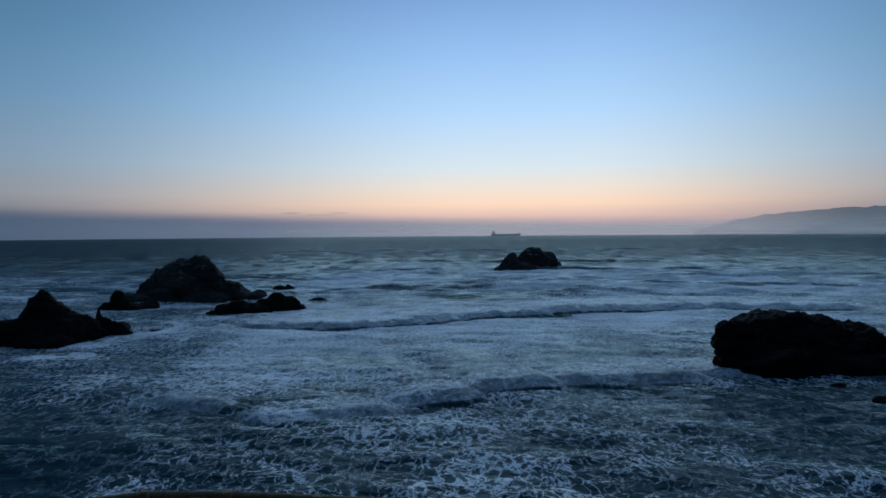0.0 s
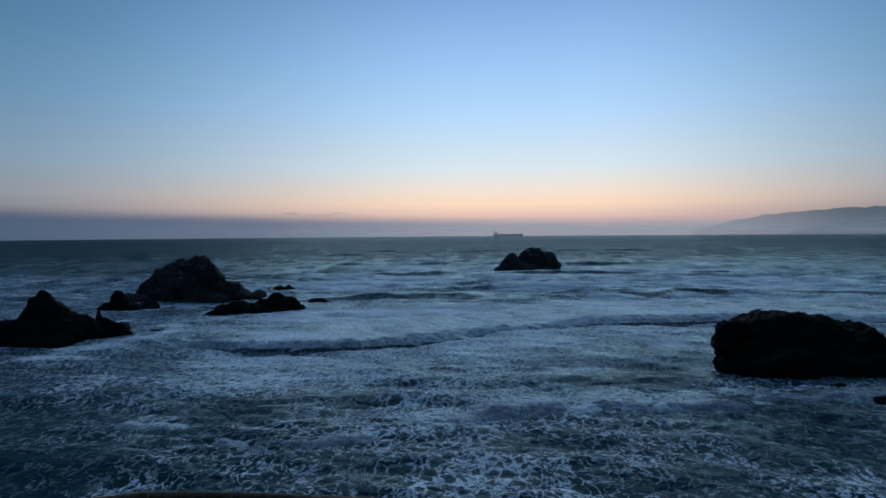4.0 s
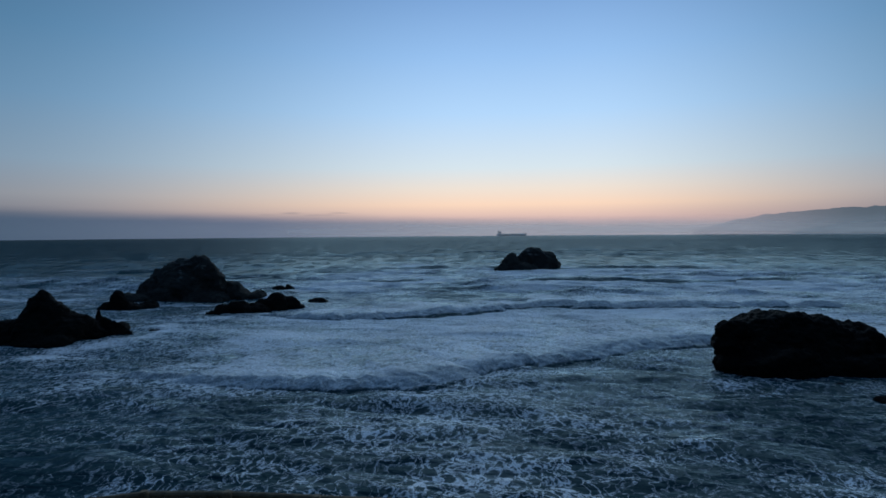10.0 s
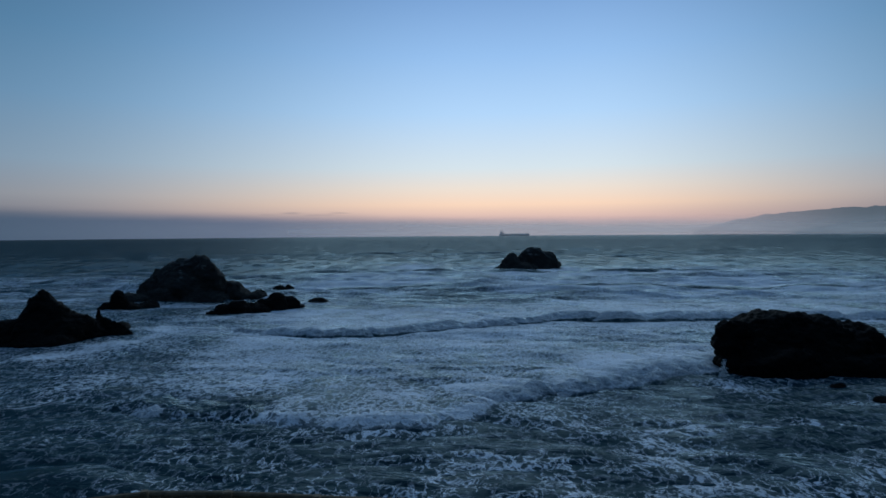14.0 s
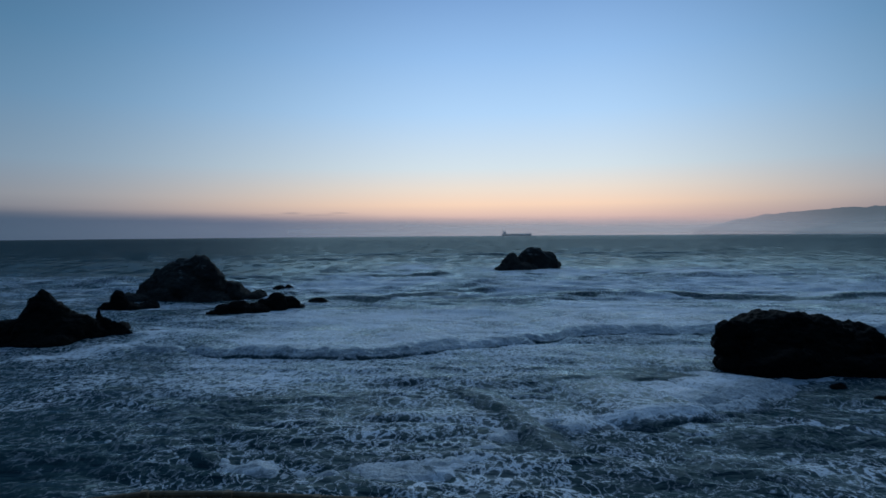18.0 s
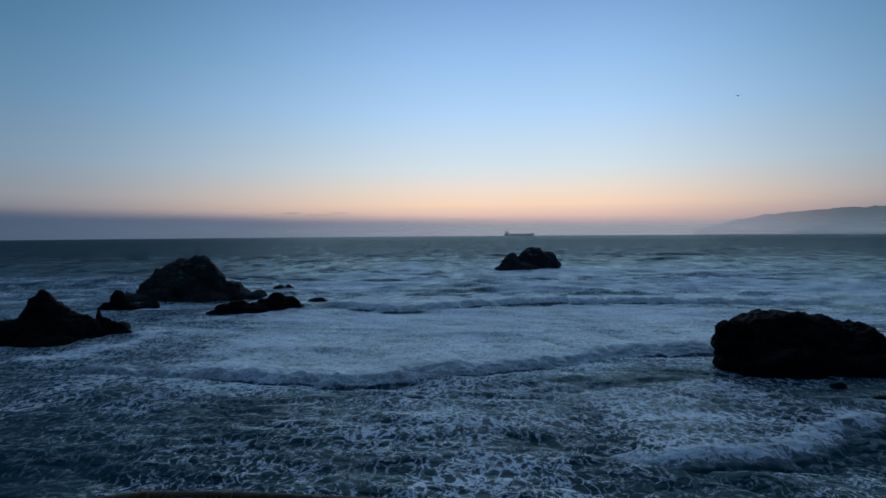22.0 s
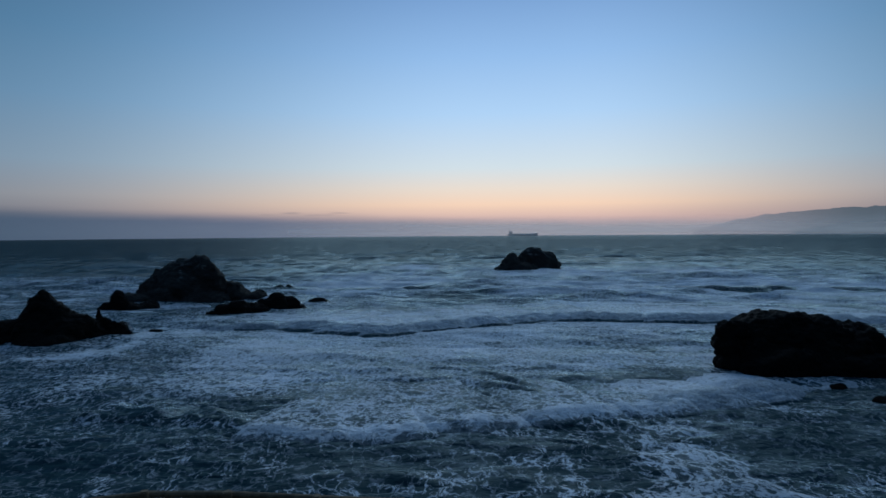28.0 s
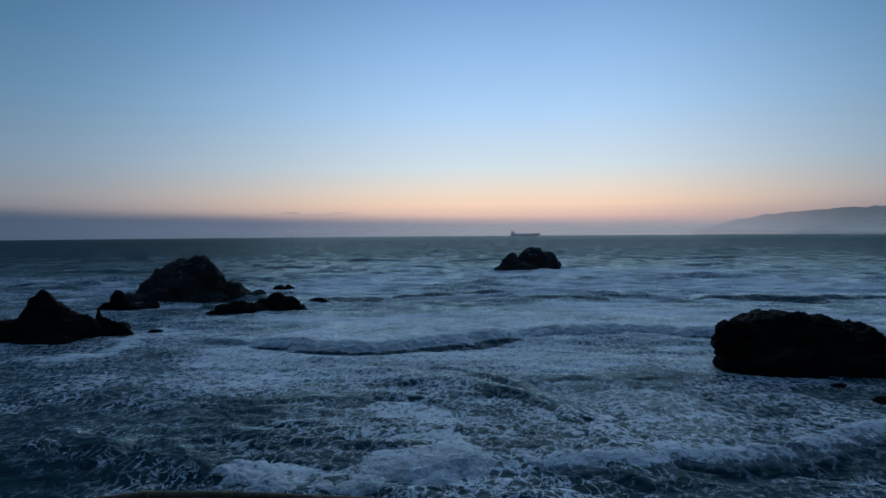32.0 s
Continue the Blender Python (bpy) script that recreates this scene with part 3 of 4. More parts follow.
def make_splash(seed, wide, high):
    """Spray thrown up by a rock: a ragged bush of white clots, thick below and thin above."""
    pick = random.Random(seed)
    bm = bmesh.new()
    for k in range(300):
        h = pick.random() ** 1.7
        r = (1 - 0.5 * h) * wide * pick.gauss(0, 0.4)
        size = pick.uniform(0.07, 0.2) * (1.3 - h)
        at = Matrix.Translation((r, pick.gauss(0, 0.25) * wide, h * high)) @ Euler((pick.random() * 3, pick.random() * 3, 0)).to_matrix().to_4x4()
        bmesh.ops.create_icosphere(bm, subdivisions=1, radius=size, matrix=at @ Matrix.Diagonal((1, 0.6, pick.uniform(1.0, 2.2), 1)))
    mesh = bpy.data.meshes.new("splash")
    bm.to_mesh(mesh)
    bm.free()
    mesh.materials.append(SPRAY)
    return tagged(new("splash", mesh), "white sea spray bursting against the rock", "spray", kind="stuff")


splashes = [make_splash(301, 1.2, 8.6), make_splash(302, 1.5, 3.8), make_splash(303, 2.0, 3.0), make_splash(304, 1.2, 4.2), make_splash(305, 1.3, 3.4)]

# ------------------------------------------------------------------ rocks


def lump(bm, at, size, boxy=2.4, turn=0.0, lean=(0, 0)):
    """Adds a rounded block to a rock's rough mass."""
    rot = Matrix.Rotation(radians(turn), 3, "Z")
    pick = random.Random(int(at[0] * 31 + at[1] * 17 + size[0] * 101 + size[2] * 53))
    cuts = [(Vector((pick.gauss(0, 1), pick.gauss(0, 1), pick.gauss(0, 0.8))).normalized(), pick.uniform(0.72, 0.95)) for k in range(16)]   # cleft faces
    for v in bmesh.ops.create_icosphere(bm, subdivisions=4, radius=1.0)["verts"]:
        p = v.co / (abs(v.co.x) ** boxy + abs(v.co.y) ** boxy + abs(v.co.z) ** boxy) ** (1 / boxy)
        p = p * 1.07 * min([1.0] + [d / p.dot(face) for face, d in cuts if p.dot(face) > d])
        q = Vector((p.x * size[0] + lean[0] * max(p.z, 0), p.y * size[1] + lean[1] * max(p.z, 0), p.z * size[2]))
        v.co = rot @ q + Vector(at)


def rock_skin(name, lumps, seed, voxel, rough, bite, mat):
    """Blocks fused into one skin, then weathered into crags, ledges and cracks."""
    bm = bmesh.new()
    for place, size, *more in lumps:
        lump(bm, place, size, **(more[0] if more else {}))
    mesh = bpy.data.meshes.new(name)
    bm.to_mesh(mesh)
    bm.free()
    ob = new(name, mesh)
    fuse = ob.modifiers.new("fuse", "REMESH")
    fuse.mode, fuse.voxel_size = "VOXEL", voxel
    skin = bpy.data.meshes.new_from_object(ob.evaluated_get(bpy.context.evaluated_depsgraph_get()))
    ob.modifiers.clear()
    ob.data = skin
    skin.name = name
    shift = Vector((seed * 17.3, seed * 5.1, 3.3))
    out = [v.normal.copy() for v in skin.vertices]
    for v, normal in zip(skin.vertices, out):
        w = v.co / bite + shift
        crag = noise.fractal(w * 0.55, 0.8, 2.0, 3) * 1.0 + noise.fractal(w * 1.9, 0.6, 2.1, 6) * 0.6 + noise.fractal(w * 4.0, 0.8, 2.1, 3) * 0.16
        crack = abs(noise.noise(w * 0.9 + Vector((9, 1, 4)))) + 0.5 * abs(noise.noise(w * 2.3))
        block = noise.cell(w * 0.7 + Vector((noise.noise(w), noise.noise(w + shift), 0))) * 0.5
        v.co += normal * rough * (0.8 * crag + 1.1 * (crack - 0.38) + 0.5 * block)
    for p in skin.polygons:
        p.use_smooth = True
    skin.materials.append(mat)
    return ob


def rock(name, label, at, lumps, seed, voxel=0.45, rough=1.0, bite=3.2, mat=ROCK, parts=()):
    """A rock; a large one is an empty that carries its main mass and its shoulders, ledges and pinnacles."""
    if not parts:
        ob = rock_skin(name, lumps, seed, voxel, rough, bite, mat)
    else:
        ob = new(name)
        for part_name, blocks in (("main_mass", lumps), *parts):
            rock_skin(part_name, blocks, seed, voxel, rough, bite, mat).parent = ob
    ob.location = at
    return tagged(ob, label, "rock", "sea rocks off the headland")


def make_rocks():
    rock("rock_islet", "broad flat-topped black sea rock awash at its foot", (79, 127, 0), [
        ((-2, 0, 2.0), (13, 11, 9.2), {"boxy": 3.0}), ((-9.5, -1, 1.6), (8, 8, 7.9), {"boxy": 3.0}), ((1, 1, 5), (10.5, 8, 5.9)), ((-8, -8, 0.5), (10.5, 5, 5)), ((6, -8.5, 0), (10, 5, 4))], 1, 0.34, 0.7, parts=(
        ("pinnacle", [((-16.6, -4, 8.4), (2.6, 3, 2.2)), ((-18.7, -4, 9.0), (2.0, 2.2, 2.2), {"boxy": 1.7}), ((-18.2, -4, 6.0), (3.0, 4, 3.2), {"turn": 10})]),
        ("ledge", [((-17.0, -5, 1.2), (4.0, 4, 3.0))]),
        ("shoulder", [((8, 0, 2.2), (9.6, 9, 7.4)), ((16.5, 2, 0), (7, 7, 5.0))])))
    rock("rock_islet", "far twin-humped dark grey sea rock", (66, 470, 0), [
        ((8.5, 8, 1), (15, 12, 15.8), {"boxy": 1.8}), ((20, 13, 0.5), (12.4, 12, 12.6)), ((28, 22, 0), (6, 7, 7))], 11, 0.8, 1.0, 4.4, HAZED_LIMED_ROCK, parts=(
        ("shoulder", [((-11, -8, 0), (9.4, 9, 12.8), {"boxy": 1.5}), ((-19, -12, -1), (7, 7, 6.4))]), ("ledge", [((-4, -10, -1), (13, 8, 6))])))
    rock("rock_islet", "tall domed sea rock with pale droppings on top", (-112, 266, 0), [
        ((1.2, 2, 2), (10.4, 11, 17.4), {"boxy": 2.2}), ((-7.5, 1, 0), (22.8, 14, 18.0), {"boxy": 1.45}), ((-9, 1, 4), (7, 8, 12.8)), ((-12.4, 1, 4.6), (6.0, 8, 11.8), {"boxy": 2.0}), ((0, -6, -1), (16, 8, 7))], 21, 0.5, 1.0, 4.0, HAZED_LIMED_ROCK, parts=(
        ("shoulder", [((14.6, 2, 0), (7.6, 8, 7.4)), ((23, 4, -1), (6, 6, 4))]), ("ledge", [((-23.5, -13, -0.5), (9, 7, 4.8), {"boxy": 1.8}), ((-14, -10, -0.5), (10, 7, 6.0), {"boxy": 1.8})])))
    rock("sea_rock", "small rounded black rock beside the domed stack", (-131, 233, 0), [((-0.5, 0, 0), (4.6, 4.2, 7.7), {"boxy": 1.5}), ((-5, 0, -1), (4, 4, 3.8), {"boxy": 1.6}), ((5, 1, -1), (5, 4, 3.8), {"boxy": 1.7}), ((9.5, 4, -1), (5, 5, 4.0), {"boxy": 1.7})], 31, 0.4, 0.6)
    rock("rock_islet", "jagged peaked black sea rock with low ledges", (-114, 164, 0), [
        ((0, 0, 0), (10, 8, 11.4), {"boxy": 1.7}), ((-0.5, 0, 4.6), (6, 5, 9.6), {"boxy": 1.4}), ((7, 1, -1), (8, 7, 8.6), {"boxy": 1.9}), ((2, -5, -1), (10, 6, 4))], 41, 0.42, 0.7, parts=(
        ("shoulder", [((-11, -3, -1), (12, 8, 6.6)), ((-24, -2, -1), (11, 8, 5.0))]), ("ledge", [((11.6, 6, -1), (6.4, 7, 5.8)), ((11, 13, -1), (5, 8, 4), {"turn": -15})]),
        ("pinnacle", [((14.2, 6, -0.5), (4.6, 3, 6.4), {"boxy": 1.35}), ((16.5, 6.5, -1.0), (6.8, 3.2, 5.6), {"boxy": 1.25}), ((12.2, 6, 3.6), (1.5, 1.9, 4.6), {"boxy": 1.3})])))
    rock("sea_rock", "low double-humped black reef rock", (-72, 225, 0), [
        ((6, 3, -0.5), (6.4, 4.5, 6.9), {"boxy": 1.8}), ((11, 5, -0.5), (4.8, 4, 5.8), {"boxy": 1.6}), ((14.5, 6, -0.5), (3, 2.6, 2.6), {"boxy": 1.5}), ((1, 1, -0.5), (5, 4, 5.2), {"boxy": 1.5})], 51, 0.35, 0.5, 2.4, parts=(
        ("hump", [((-5, -9.5, -0.5), (6.2, 4.5, 6.0), {"boxy": 1.6}), ((-10, -10.5, -0.5), (5, 4, 4.6), {"boxy": 1.6}), ((-12.6, -11.5, -0.6), (3.6, 3, 2.8))]), ("saddle", [((-1, -3.5, -0.8), (7, 5, 4.6), {"boxy": 1.7})])))
    for x, y, s, h, seed in ((-87.5, 306, 4.0, 2.6, 60), (-83, 308, 3.0, 2.7, 61), (-54.6, 251, 4.0, 1.7, 62), (-91, 282, 4, 2.6, 63), (74.8, 108.5, 1.5, 1.0, 64), (76.5, 99, 2.0, 1.0, 65), (-89, 177, 2.2, 1.0, 66)):
        rock("reef_rock", "small black rock barely above the surf", (x, y, 0), [((0, 0, 0), (s, s * 0.7, h)), ((s * 0.6, 0.2, -0.2), (s * 0.6, s * 0.5, h * 0.6))], seed, 0.25, 0.35, 2.0)


make_rocks()

# ------------------------------------------------------------------ distance


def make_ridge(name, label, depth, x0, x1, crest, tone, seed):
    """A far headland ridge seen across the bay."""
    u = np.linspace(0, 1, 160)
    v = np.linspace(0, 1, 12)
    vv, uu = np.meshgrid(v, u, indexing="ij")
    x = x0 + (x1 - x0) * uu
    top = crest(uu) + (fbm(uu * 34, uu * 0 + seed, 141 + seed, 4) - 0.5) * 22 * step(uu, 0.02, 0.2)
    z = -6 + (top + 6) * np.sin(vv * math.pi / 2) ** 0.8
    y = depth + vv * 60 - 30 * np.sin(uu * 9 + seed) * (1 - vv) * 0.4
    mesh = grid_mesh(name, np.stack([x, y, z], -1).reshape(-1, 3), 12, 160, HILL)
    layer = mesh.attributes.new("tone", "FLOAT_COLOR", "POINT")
    # haze is carried by the emitted tone, paler towards the ridge's low end
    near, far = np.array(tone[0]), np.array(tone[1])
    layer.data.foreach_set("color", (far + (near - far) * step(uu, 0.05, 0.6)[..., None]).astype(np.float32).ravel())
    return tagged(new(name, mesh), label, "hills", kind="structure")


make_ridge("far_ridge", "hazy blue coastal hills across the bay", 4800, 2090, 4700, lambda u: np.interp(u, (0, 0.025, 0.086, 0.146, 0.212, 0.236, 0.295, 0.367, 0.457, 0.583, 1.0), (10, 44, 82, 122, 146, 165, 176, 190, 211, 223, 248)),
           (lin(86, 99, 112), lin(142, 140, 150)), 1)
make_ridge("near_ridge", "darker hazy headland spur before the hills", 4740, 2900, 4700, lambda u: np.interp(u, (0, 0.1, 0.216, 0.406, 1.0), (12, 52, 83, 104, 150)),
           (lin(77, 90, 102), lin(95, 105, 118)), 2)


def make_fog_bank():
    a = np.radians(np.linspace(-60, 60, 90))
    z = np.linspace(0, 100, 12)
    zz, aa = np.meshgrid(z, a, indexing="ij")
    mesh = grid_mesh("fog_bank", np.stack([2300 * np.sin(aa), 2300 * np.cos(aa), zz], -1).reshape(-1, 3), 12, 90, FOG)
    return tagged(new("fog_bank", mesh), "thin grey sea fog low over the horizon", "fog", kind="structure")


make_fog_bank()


def make_ship():
    ship = tagged(new("cargo_ship"), "distant laden cargo ship with house aft", "ship")
    bm = bmesh.new()
    outline = [(-122, 0.75), (-118, 1), (70, 1), (96, 0.82), (112, 0.45), (122, 0.03)]
    rings = []
    for z, grow in ((-6, 0.93), (2, 0.98), (15, 1.0)):
        ring = [bm.verts.new((px * (1 if px < 90 else 0.96 + 0.04 * (z + 6) / 21), side * w * 20 * grow, z + (3.5 if px > 90 and z > 10 else 0)))
                for side in (1, -1) for px, w in (outline if side == 1 else outline[::-1])]
        rings.append(ring)
    for a, b in zip(rings, rings[1:]):
        for k in range(len(a)):
            bm.faces.new((a[k], a[(k + 1) % len(a)], b[(k + 1) % len(a)], b[k]))
    bm.faces.new(rings[-1])
    part("hull", bm, HULL, ship)
    part("deckhouse", box((26, 32, 16), (-100, 0, 22), 0.8), SHIP_WHITE, ship)
    part("bridge", box((12, 38, 6), (-96, 0, 32.5), 0.5), SHIP_WHITE, ship)
    part("funnel", box((9, 8, 12), (-111, 0, 34), 1.0), SHIP_DARK, ship)
    part("mast", rod((-96, 0, 34), (-96, 0, 46), 0.9, 0.4), SHIP_DARK, ship)
    part("foremast", rod((106, 0, 17), (106, 0, 34), 0.9, 0.4), SHIP_DARK, ship)
    for x in (-62, -30, 2, 34, 66):
        part("hatch", box((22, 28, 3), (x, 0, 16.4), 0.5), SHIP_DARK, ship)
    return ship


ship = make_ship()


def make_gull():
    gull = tagged(new("gull"), "dark gull gliding on spread wings", "bird")
    bm = bmesh.new()
    bmesh.ops.create_uvsphere(bm, u_segments=14, v_segments=10, radius=1.0, matrix=Matrix.Diagonal((0.085, 0.25, 0.08, 1)))
    for v in bm.verts:
        if v.co.y < 0:
            v.co.x *= 1 + v.co.y * 1.6
            v.co.z *= 1 + v.co.y * 1.6
    body = part("body", bm, GULL_GREY, gull)
    bm = bmesh.new()
    bmesh.ops.create_uvsphere(bm, u_segments=10, v_segments=8, radius=0.06, matrix=Matrix.Translation((0, 0.26, 0.03)))
    part("head", bm, GULL_GREY, gull)
    part("beak", rod((0, 0.30, 0.025), (0, 0.38, 0.01), 0.018, 0.004, 8), GULL_GREY, gull)
    bm = bmesh.new()
    pts = [bm.verts.new(c) for c in ((-0.03, -0.18, 0.01), (0.03, -0.18, 0.01), (0.09, -0.38, 0.0), (-0.09, -0.38, 0.0))]
    low = [bm.verts.new(v.co + Vector((0, 0, -0.015))) for v in pts]
    bm.faces.new(pts), bm.faces.new(low[::-1])
    for k in range(4):
        bm.faces.new((pts[k], low[k], low[(k + 1) % 4], pts[(k + 1) % 4]))
    part("tail", bm, GULL_GREY, gull)
    wings = []
    for side in (-1, 1):
        bm = bmesh.new()
        ring = ((0.0, 0.12, -0.10, 0.0), (0.22, 0.16, -0.07, 0.07), (0.42, 0.15, -0.05, 0.075), (0.62, 0.04, -0.07, 0.03), (0.72, -0.08, -0.12, 0.0))
        rows = []
        for x, lead, trail, z in ring:
            rows.append([bm.verts.new((side * x, lead, z)), bm.verts.new((side * x, (lead + trail) / 2, z + 0.02)), bm.verts.new((side * x, trail, z)), bm.verts.new((side * x, (lead + trail) / 2, z - 0.008))])
        for a, b in zip(rows, rows[1:]):
            for k in range(4):
                bm.faces.new((a[k], a[(k + 1) % 4], b[(k + 1) % 4], b[k]))
        bm.faces.new(rows[0]), bm.faces.new(rows[-1])
        bmesh.ops.recalc_face_normals(bm, faces=bm.faces)
        wings.append(part("wing", bm, GULL_GREY, gull))
    return gull, wings


gull, gull_wings = make_gull()

# ------------------------------------------------------------------ the headland and its fence


def make_headland():
    xs = np.linspace(-420, 420, 260)
    ys = np.concatenate([np.linspace(-320, -12, 24), np.linspace(-10, 9.2, 40), np.linspace(9.6, 34, 40)])
    yy, xx = np.meshgrid(ys, xs, indexing="ij")
    edge = (fbm(xx / 14, xx * 0, 151, 4) - 0.5) * 2.5
    z = np.where(yy < 1.0, 28.35, 28.35 - 3.45 * step(yy, 1.0, 5.5))
    z = z - 32 * step(yy + edge * 0.4, 9.2, 31)
    z = z + (fbm(xx / 3, yy / 3, 161, 4) - 0.5) * (0.15 + 2.4 * step(yy, 11, 16))
    mesh = grid_mesh("headland", np.stack([xx, yy, z], -1).reshape(-1, 3), len(ys), len(xs), EARTH)
    return tagged(new("headland", mesh), "bare earth terrace above a rocky sea cliff", "ground", kind="structure")


def make_fence():
    fence = tagged(new("timber_fence"), "low weathered timber fence on the terrace edge", "fence")
    tops = [(-9.2, 25.9), (-7.9, 25.98), (-6.6, 26.12), (-5.45, 26.24), (-4.22, 26.38), (-3.05, 26.37), (-1.80, 26.30), (-0.6, 26.24), (0.6, 26.2), (1.8, 26.16), (3.0, 26.12)]
    for x, z in tops:
        bm = rod((x, 8.0, 24.6), (x, 8.0, z + 0.03), 0.075, 0.065, 12)
        bmesh.ops.bevel(bm, geom=[e for e in bm.edges if e.calc_length() < 0.06 and (e.verts[0].co.z + e.verts[1].co.z) / 2 > 25.6], offset=0.015, segments=2, affect="EDGES")
        part("post", bm, WOOD, fence)
    for (xa, za), (xb, zb) in zip(tops, tops[1:]):
        part("rail", rod((xa, 8.09, za - 0.06), (xb, 8.09, zb - 0.06), 0.05, 0.05, 10), WOOD, fence)
        part("rail", rod((xa, 8.09, za - 0.5), (xb, 8.09, zb - 0.5), 0.045, 0.045, 10), WOOD, fence)


make_headland()
make_fence()

# ------------------------------------------------------------------ movement


def gull_row(t, x, y, dist, heading, bank, pitch=0):
    """The gull at a bearing and climb (tangents) from the terrace, dist metres off."""
    way = Vector((x, 1, y)).normalized()
    p = Vector(EYE) + way * dist
    return t, Matrix.Translation(p) @ Euler((radians(pitch), radians(bank), radians(heading)), "XYZ").to_matrix().to_4x4()


def motions():
    walk(ship, [(0.0, pose(512, 4700, 0)), (32.0, pose(672, 4700, 0))])
    walk(chop, [(t, pose(0.5 * math.sin(t * 0.5), 8 - 0.9 * t - 1.6 * math.sin(t * 0.46), 0.10 * math.sin(t * 0.9))) for t in np.arange(0, 32.1, 1.0)])
    # the backwash stands over the foam while the water draws off, and goes under when the next wave comes
    walk(backwash, [(t, pose(0, dy, z)) for t, dy, z in ((0.0, 0, -1.3), (9.0, 0, -1.3), (12.0, 1, 0.0), (14.5, 2, 0.1), (17.0, 2, -1.3), (20.0, 0, -1.3), (23.0, 1, 0.2), (26.0, 2, 0.45), (28.5, 3, 0.3), (31.0, 3, -1.3), (32.0, 3, -1.3))])
    walk(side_wash, [(t, pose(dx, 0, z)) for t, dx, z in ((0.0, 2, -1.5), (8.5, 2, -1.5), (12.0, 1, 0.0), (17.0, 0, 0.25), (19.5, -1, 0.1), (22.0, -2, -1.5), (32.0, -2, -1.5))])
    for w, (wave, bores) in enumerate(breakers):
        times = [float(t) for t in np.arange(0, 32.01, 2.0)]
        mid = [front_y(w, 5, t) for t in times]
        lift = [float(-3.4 * step(y, 225, 290) - 0.4 * (1 - step(y, 78, 112)) - 3.4 * (1 - step(y, 30, 46))) for y in mid]
        # once ashore a wave has run out and sinks into the water
        for i in range(len(times)):
            lift[i] -= float(3.4 * step(times[i], SPENT[w] - 1, SPENT[w] + 3))
            if i and mid[i] > mid[i - 1] - 0.5:
                mid[i] = mid[i - 1]
        walk(wave, [(t, pose(0, y, z)) for t, y, z in zip(times, mid, lift)])
        for c, piece in zip(SHORE_COLUMNS, bores[len(COLUMNS):]):
            rows = []
            for t, base in zip(times, mid):
                y, ya, yb = (front_at(w, c + d, t) for d in (0, -6, 6))
                rows.append((t, pose(c, max(-12.0, min(45.0, y - front_y(w, 5, t))) - 0.5, -3.4 - 0.75 * (w == 0) + (3.25 if c < -30 else 3.8) * float(1 - step(y, 88, 112)) - 3.0 * float(1 - step(y, 63, 72)) - (4.4 * float(step(t, 2.0, 5.0)) if w == 0 and c < 15 else 3.4 * float(step(t, 17.2, 19.4)) if w == 1 and c < 30 else 0), 0, 0, math.degrees(math.atan((yb - ya) / 12)))))
            walk(piece, rows)
        for k, piece in enumerate(bores[:len(COLUMNS)]):
            rows = []
            for t, base in zip(times, mid):
                lo, hi = max(k - 1, 0), min(k + 1, len(COLUMNS) - 1)
                slope = (front_y(w, hi, t) - front_y(w, lo, t)) / (COLUMNS[hi] - COLUMNS[lo])
                steep = w < 3 and (COLUMNS[k] < -20 or COLUMNS[k] <= 30 and k % 3 != 2)
                rise = 0.1 - 0.08 * (k % 2) - (0.1 * float(step(front_y(w, k, t), 84, 108)) if steep else 0) - 1.1 * max(0.0, (-45 - COLUMNS[k]) / 30) - (2.2 * float(1 - step(front_y(w, k, t), 92, 122)) if COLUMNS[k] <= -60 else 0.1 * (w == 0) + 0.5 * (w == 0 and COLUMNS[k] > 40)) - ((0.7 if w == 2 and -20 < COLUMNS[k] < 20 else 1.0) * float(1 - step(front_y(w, k, t), 86, 108)) if -60 < COLUMNS[k] and w < 3 else 0) - 0.5 * max(0.0, (COLUMNS[k] - 100) / 46) - (w > 0) * {45: 0.0, 60: 0.3, 75: 1.8, 90: 2.8}.get(COLUMNS[k], 0 if COLUMNS[k] < 70 else 3.0) * float(1 - step(front_y(w, k, t), 104, 142))
                rise -= 2.5 * float(step(t, 17.4, 20.0)) * (w == 1 and COLUMNS[k] < 30)
                rows.append((t, pose(COLUMNS[k], max(-12.0, min(45.0, front_y(w, k, t) - front_y(w, 5, t))), rise, 0, 0, math.degrees(math.atan(slope)))))
            walk(piece, rows)
    for k, piece in enumerate(swells):
        rows = []
        for t in np.arange(0, 32.01, 2.0):
            y = front_y(k + 2, 5, float(t)) + 6 if k < 3 else (498, 632)[k - 3] + 10.8 * (32 - float(t))
            rows.append((float(t), pose(0, max(y, 205), float(-2.6 * (1 - step(y, 212, 245))))))
        walk(piece, rows)
    # cross waves slide sideways and ashore, and sink away
    for piece, (x0, y0, vx, vy, turn, on, off) in zip(cross_waves, ((26, 78, -0.3, -0.3, 28, 22, 60), (14, 70, -0.3, -0.2, 18, 12, 22), (26, 62, -0.6, -0.6, 33, 24, 60), (34, 82, -0.4, -0.3, 31, 23, 60))):
        rows = []
        for t in np.arange(0, 32.01, 2.0):
            t = float(t)
            live = float(step(t, on, on + 4) * (1 - step(t, off - 4, off)))
            rows.append((t, pose(x0 + vx * (t - 28 * (on > 15) - 17 * (on < 15)), y0 + vy * (t - 28 * (on > 15) - 17 * (on < 15)), 0.42 - 2.0 * (1 - live), 0, 0, turn)))
        walk(piece, rows)
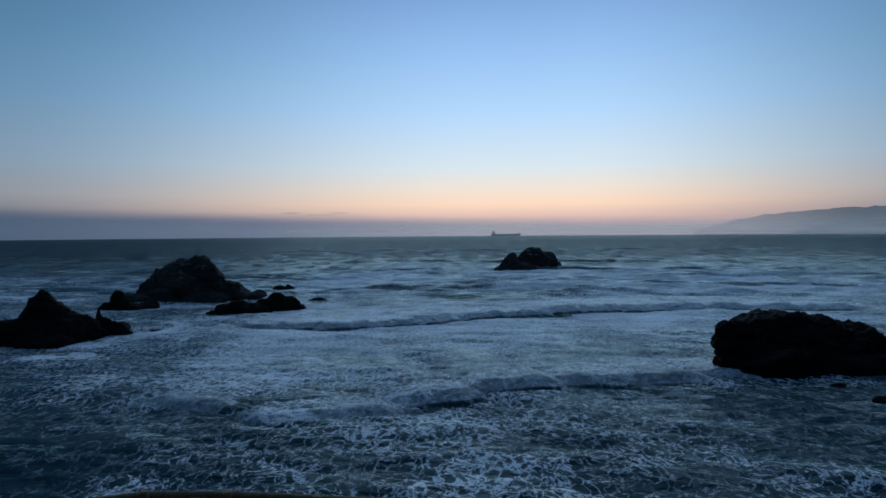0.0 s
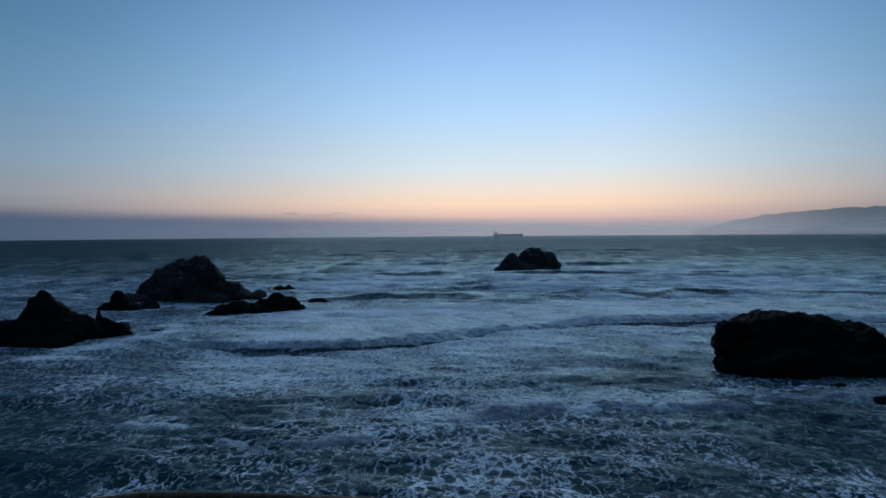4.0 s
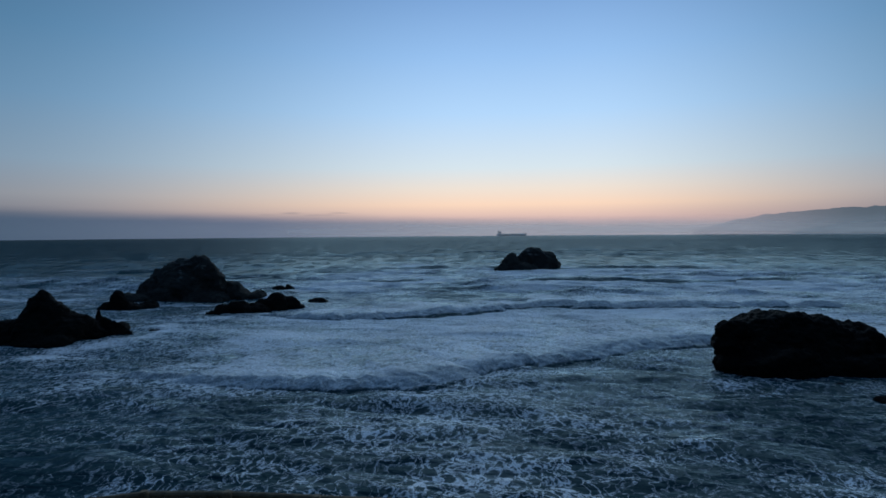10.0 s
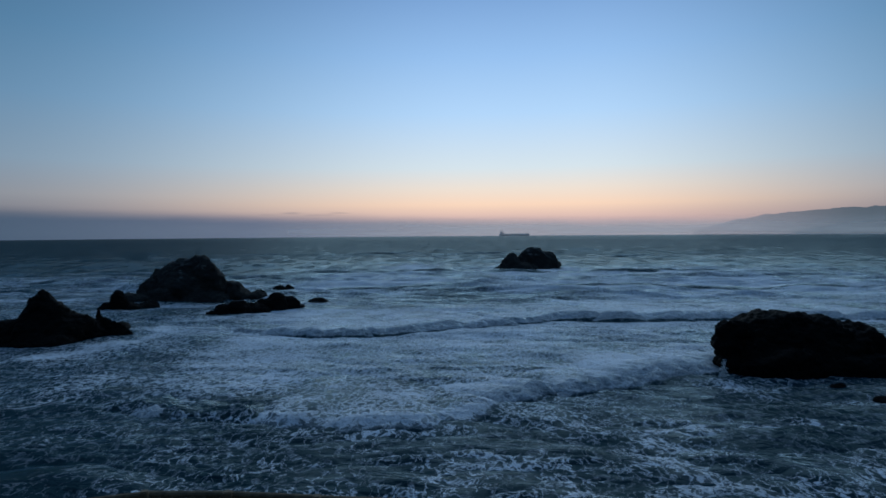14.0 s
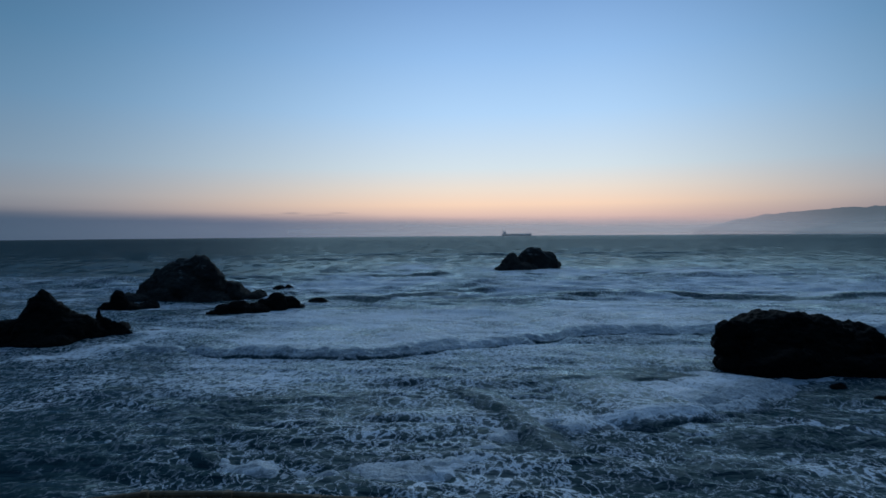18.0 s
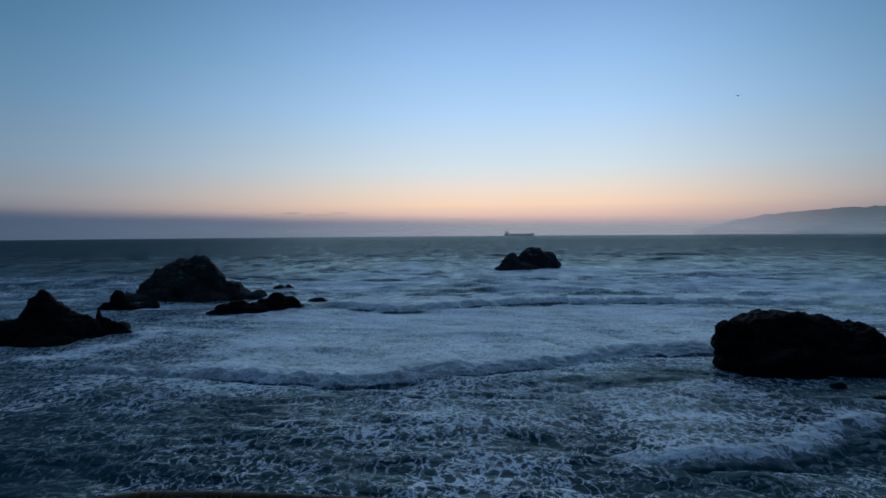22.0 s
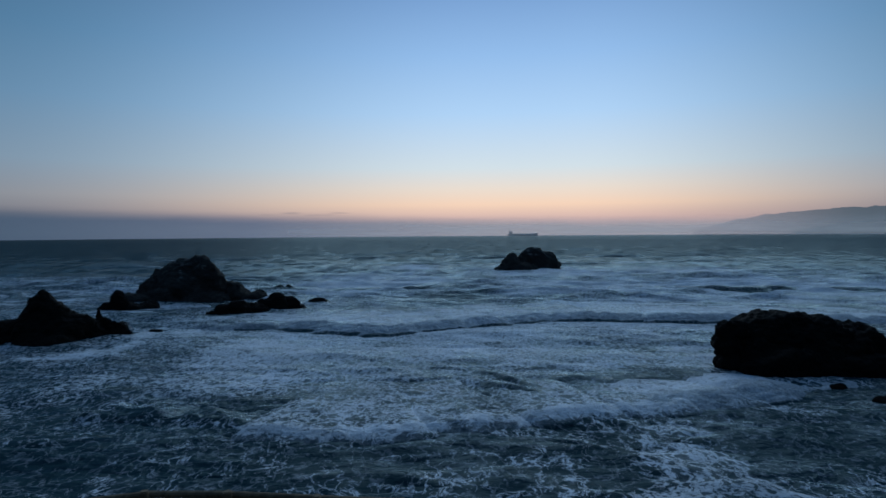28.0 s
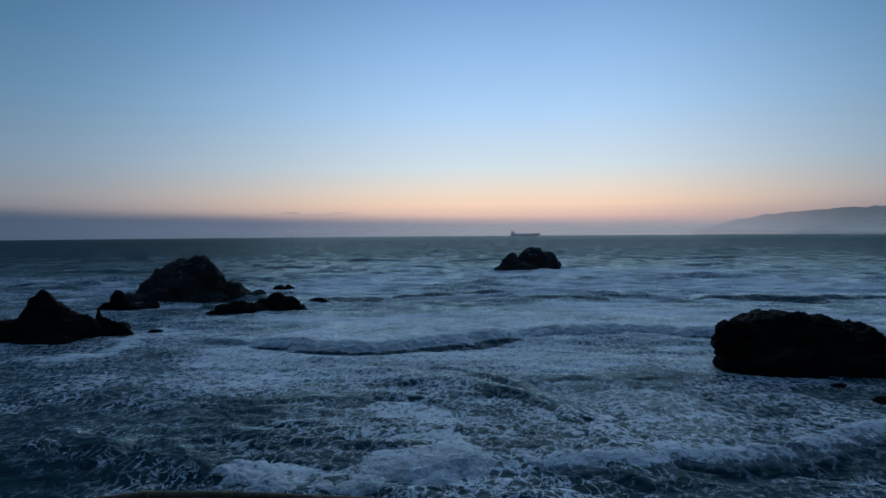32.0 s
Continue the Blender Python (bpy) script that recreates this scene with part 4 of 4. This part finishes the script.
    # spray leaps where a wave strikes a rock
    for piece, (x, y, high, times) in zip(splashes, ((56.6, 119.5, 8.6, (12.8,)), (-98.0, 179, 3.8, (3.2, 28.1)), (-78, 214, 3.0, (9.2, 24.4)), (57.0, 117.5, 4.2, (6.4, 14.1, 20.4)), (-87, 159, 3.4, (19.1,)))):
        rows = [(0.0, pose(x, y, -high - 1.5))]
        for t in times:
            rows += [(t - 0.9, pose(x, y, -high - 1.5)), (t, pose(x + 0.2, y - 0.3, -0.2, 0, 4, 0)), (t + 0.4, pose(x + 0.4, y - 0.7, -high * 0.35, 0, 8, 0)), (t + 0.9, pose(x + 0.4, y - 1.0, -high - 1.5, 0, 10, 0))]
        walk(piece, rows + [(32.0, pose(x, y, -high - 1.5))])
    # the gull drops in from above, sails away and wheels off to the north
    walk(gull, [gull_row(0.0, 2.6, 1.1, 210, 60, 0), gull_row(16.5, 1.45, 0.66, 134, 62, 10), gull_row(17.8, 0.92, 0.47, 129, 60, 20), gull_row(18.5, 0.672, 0.389, 125, 58, 30),
                gull_row(18.8, 0.605, 0.379, 128, 55, 38), gull_row(19.1, 0.545, 0.364, 135, 48, 44), gull_row(19.4, 0.496, 0.344, 140, 38, 42), gull_row(19.7, 0.461, 0.324, 145, 25, 36),
                gull_row(20.0, 0.440, 0.310, 148, 12, 30), gull_row(20.3, 0.430, 0.298, 148, -2, 28), gull_row(20.6, 0.427, 0.289, 146, -15, 26), gull_row(20.9, 0.431, 0.278, 142, -25, 22),
                gull_row(21.2, 0.444, 0.266, 138, -34, 18), gull_row(21.8, 0.489, 0.241, 132, -48, 12), gull_row(22.4, 0.559, 0.210, 126, -58, 8), gull_row(23.0, 0.655, 0.174, 122, -64, 5),
                gull_row(23.6, 0.767, 0.136, 120, -68, 5), gull_row(25.0, 1.06, 0.07, 210, -70, 0), gull_row(32.0, 2.6, 0.02, 266, -70, 0)])
    for side, wing in zip((-1, 1), gull_wings):
        walk(wing, [(float(t), pose(side * 0.05, 0.02, 0.02, 0, -side * (5 + 9 * math.sin(t * 2.1)))) for t in np.arange(0, 32.01, 0.5)])


motions()
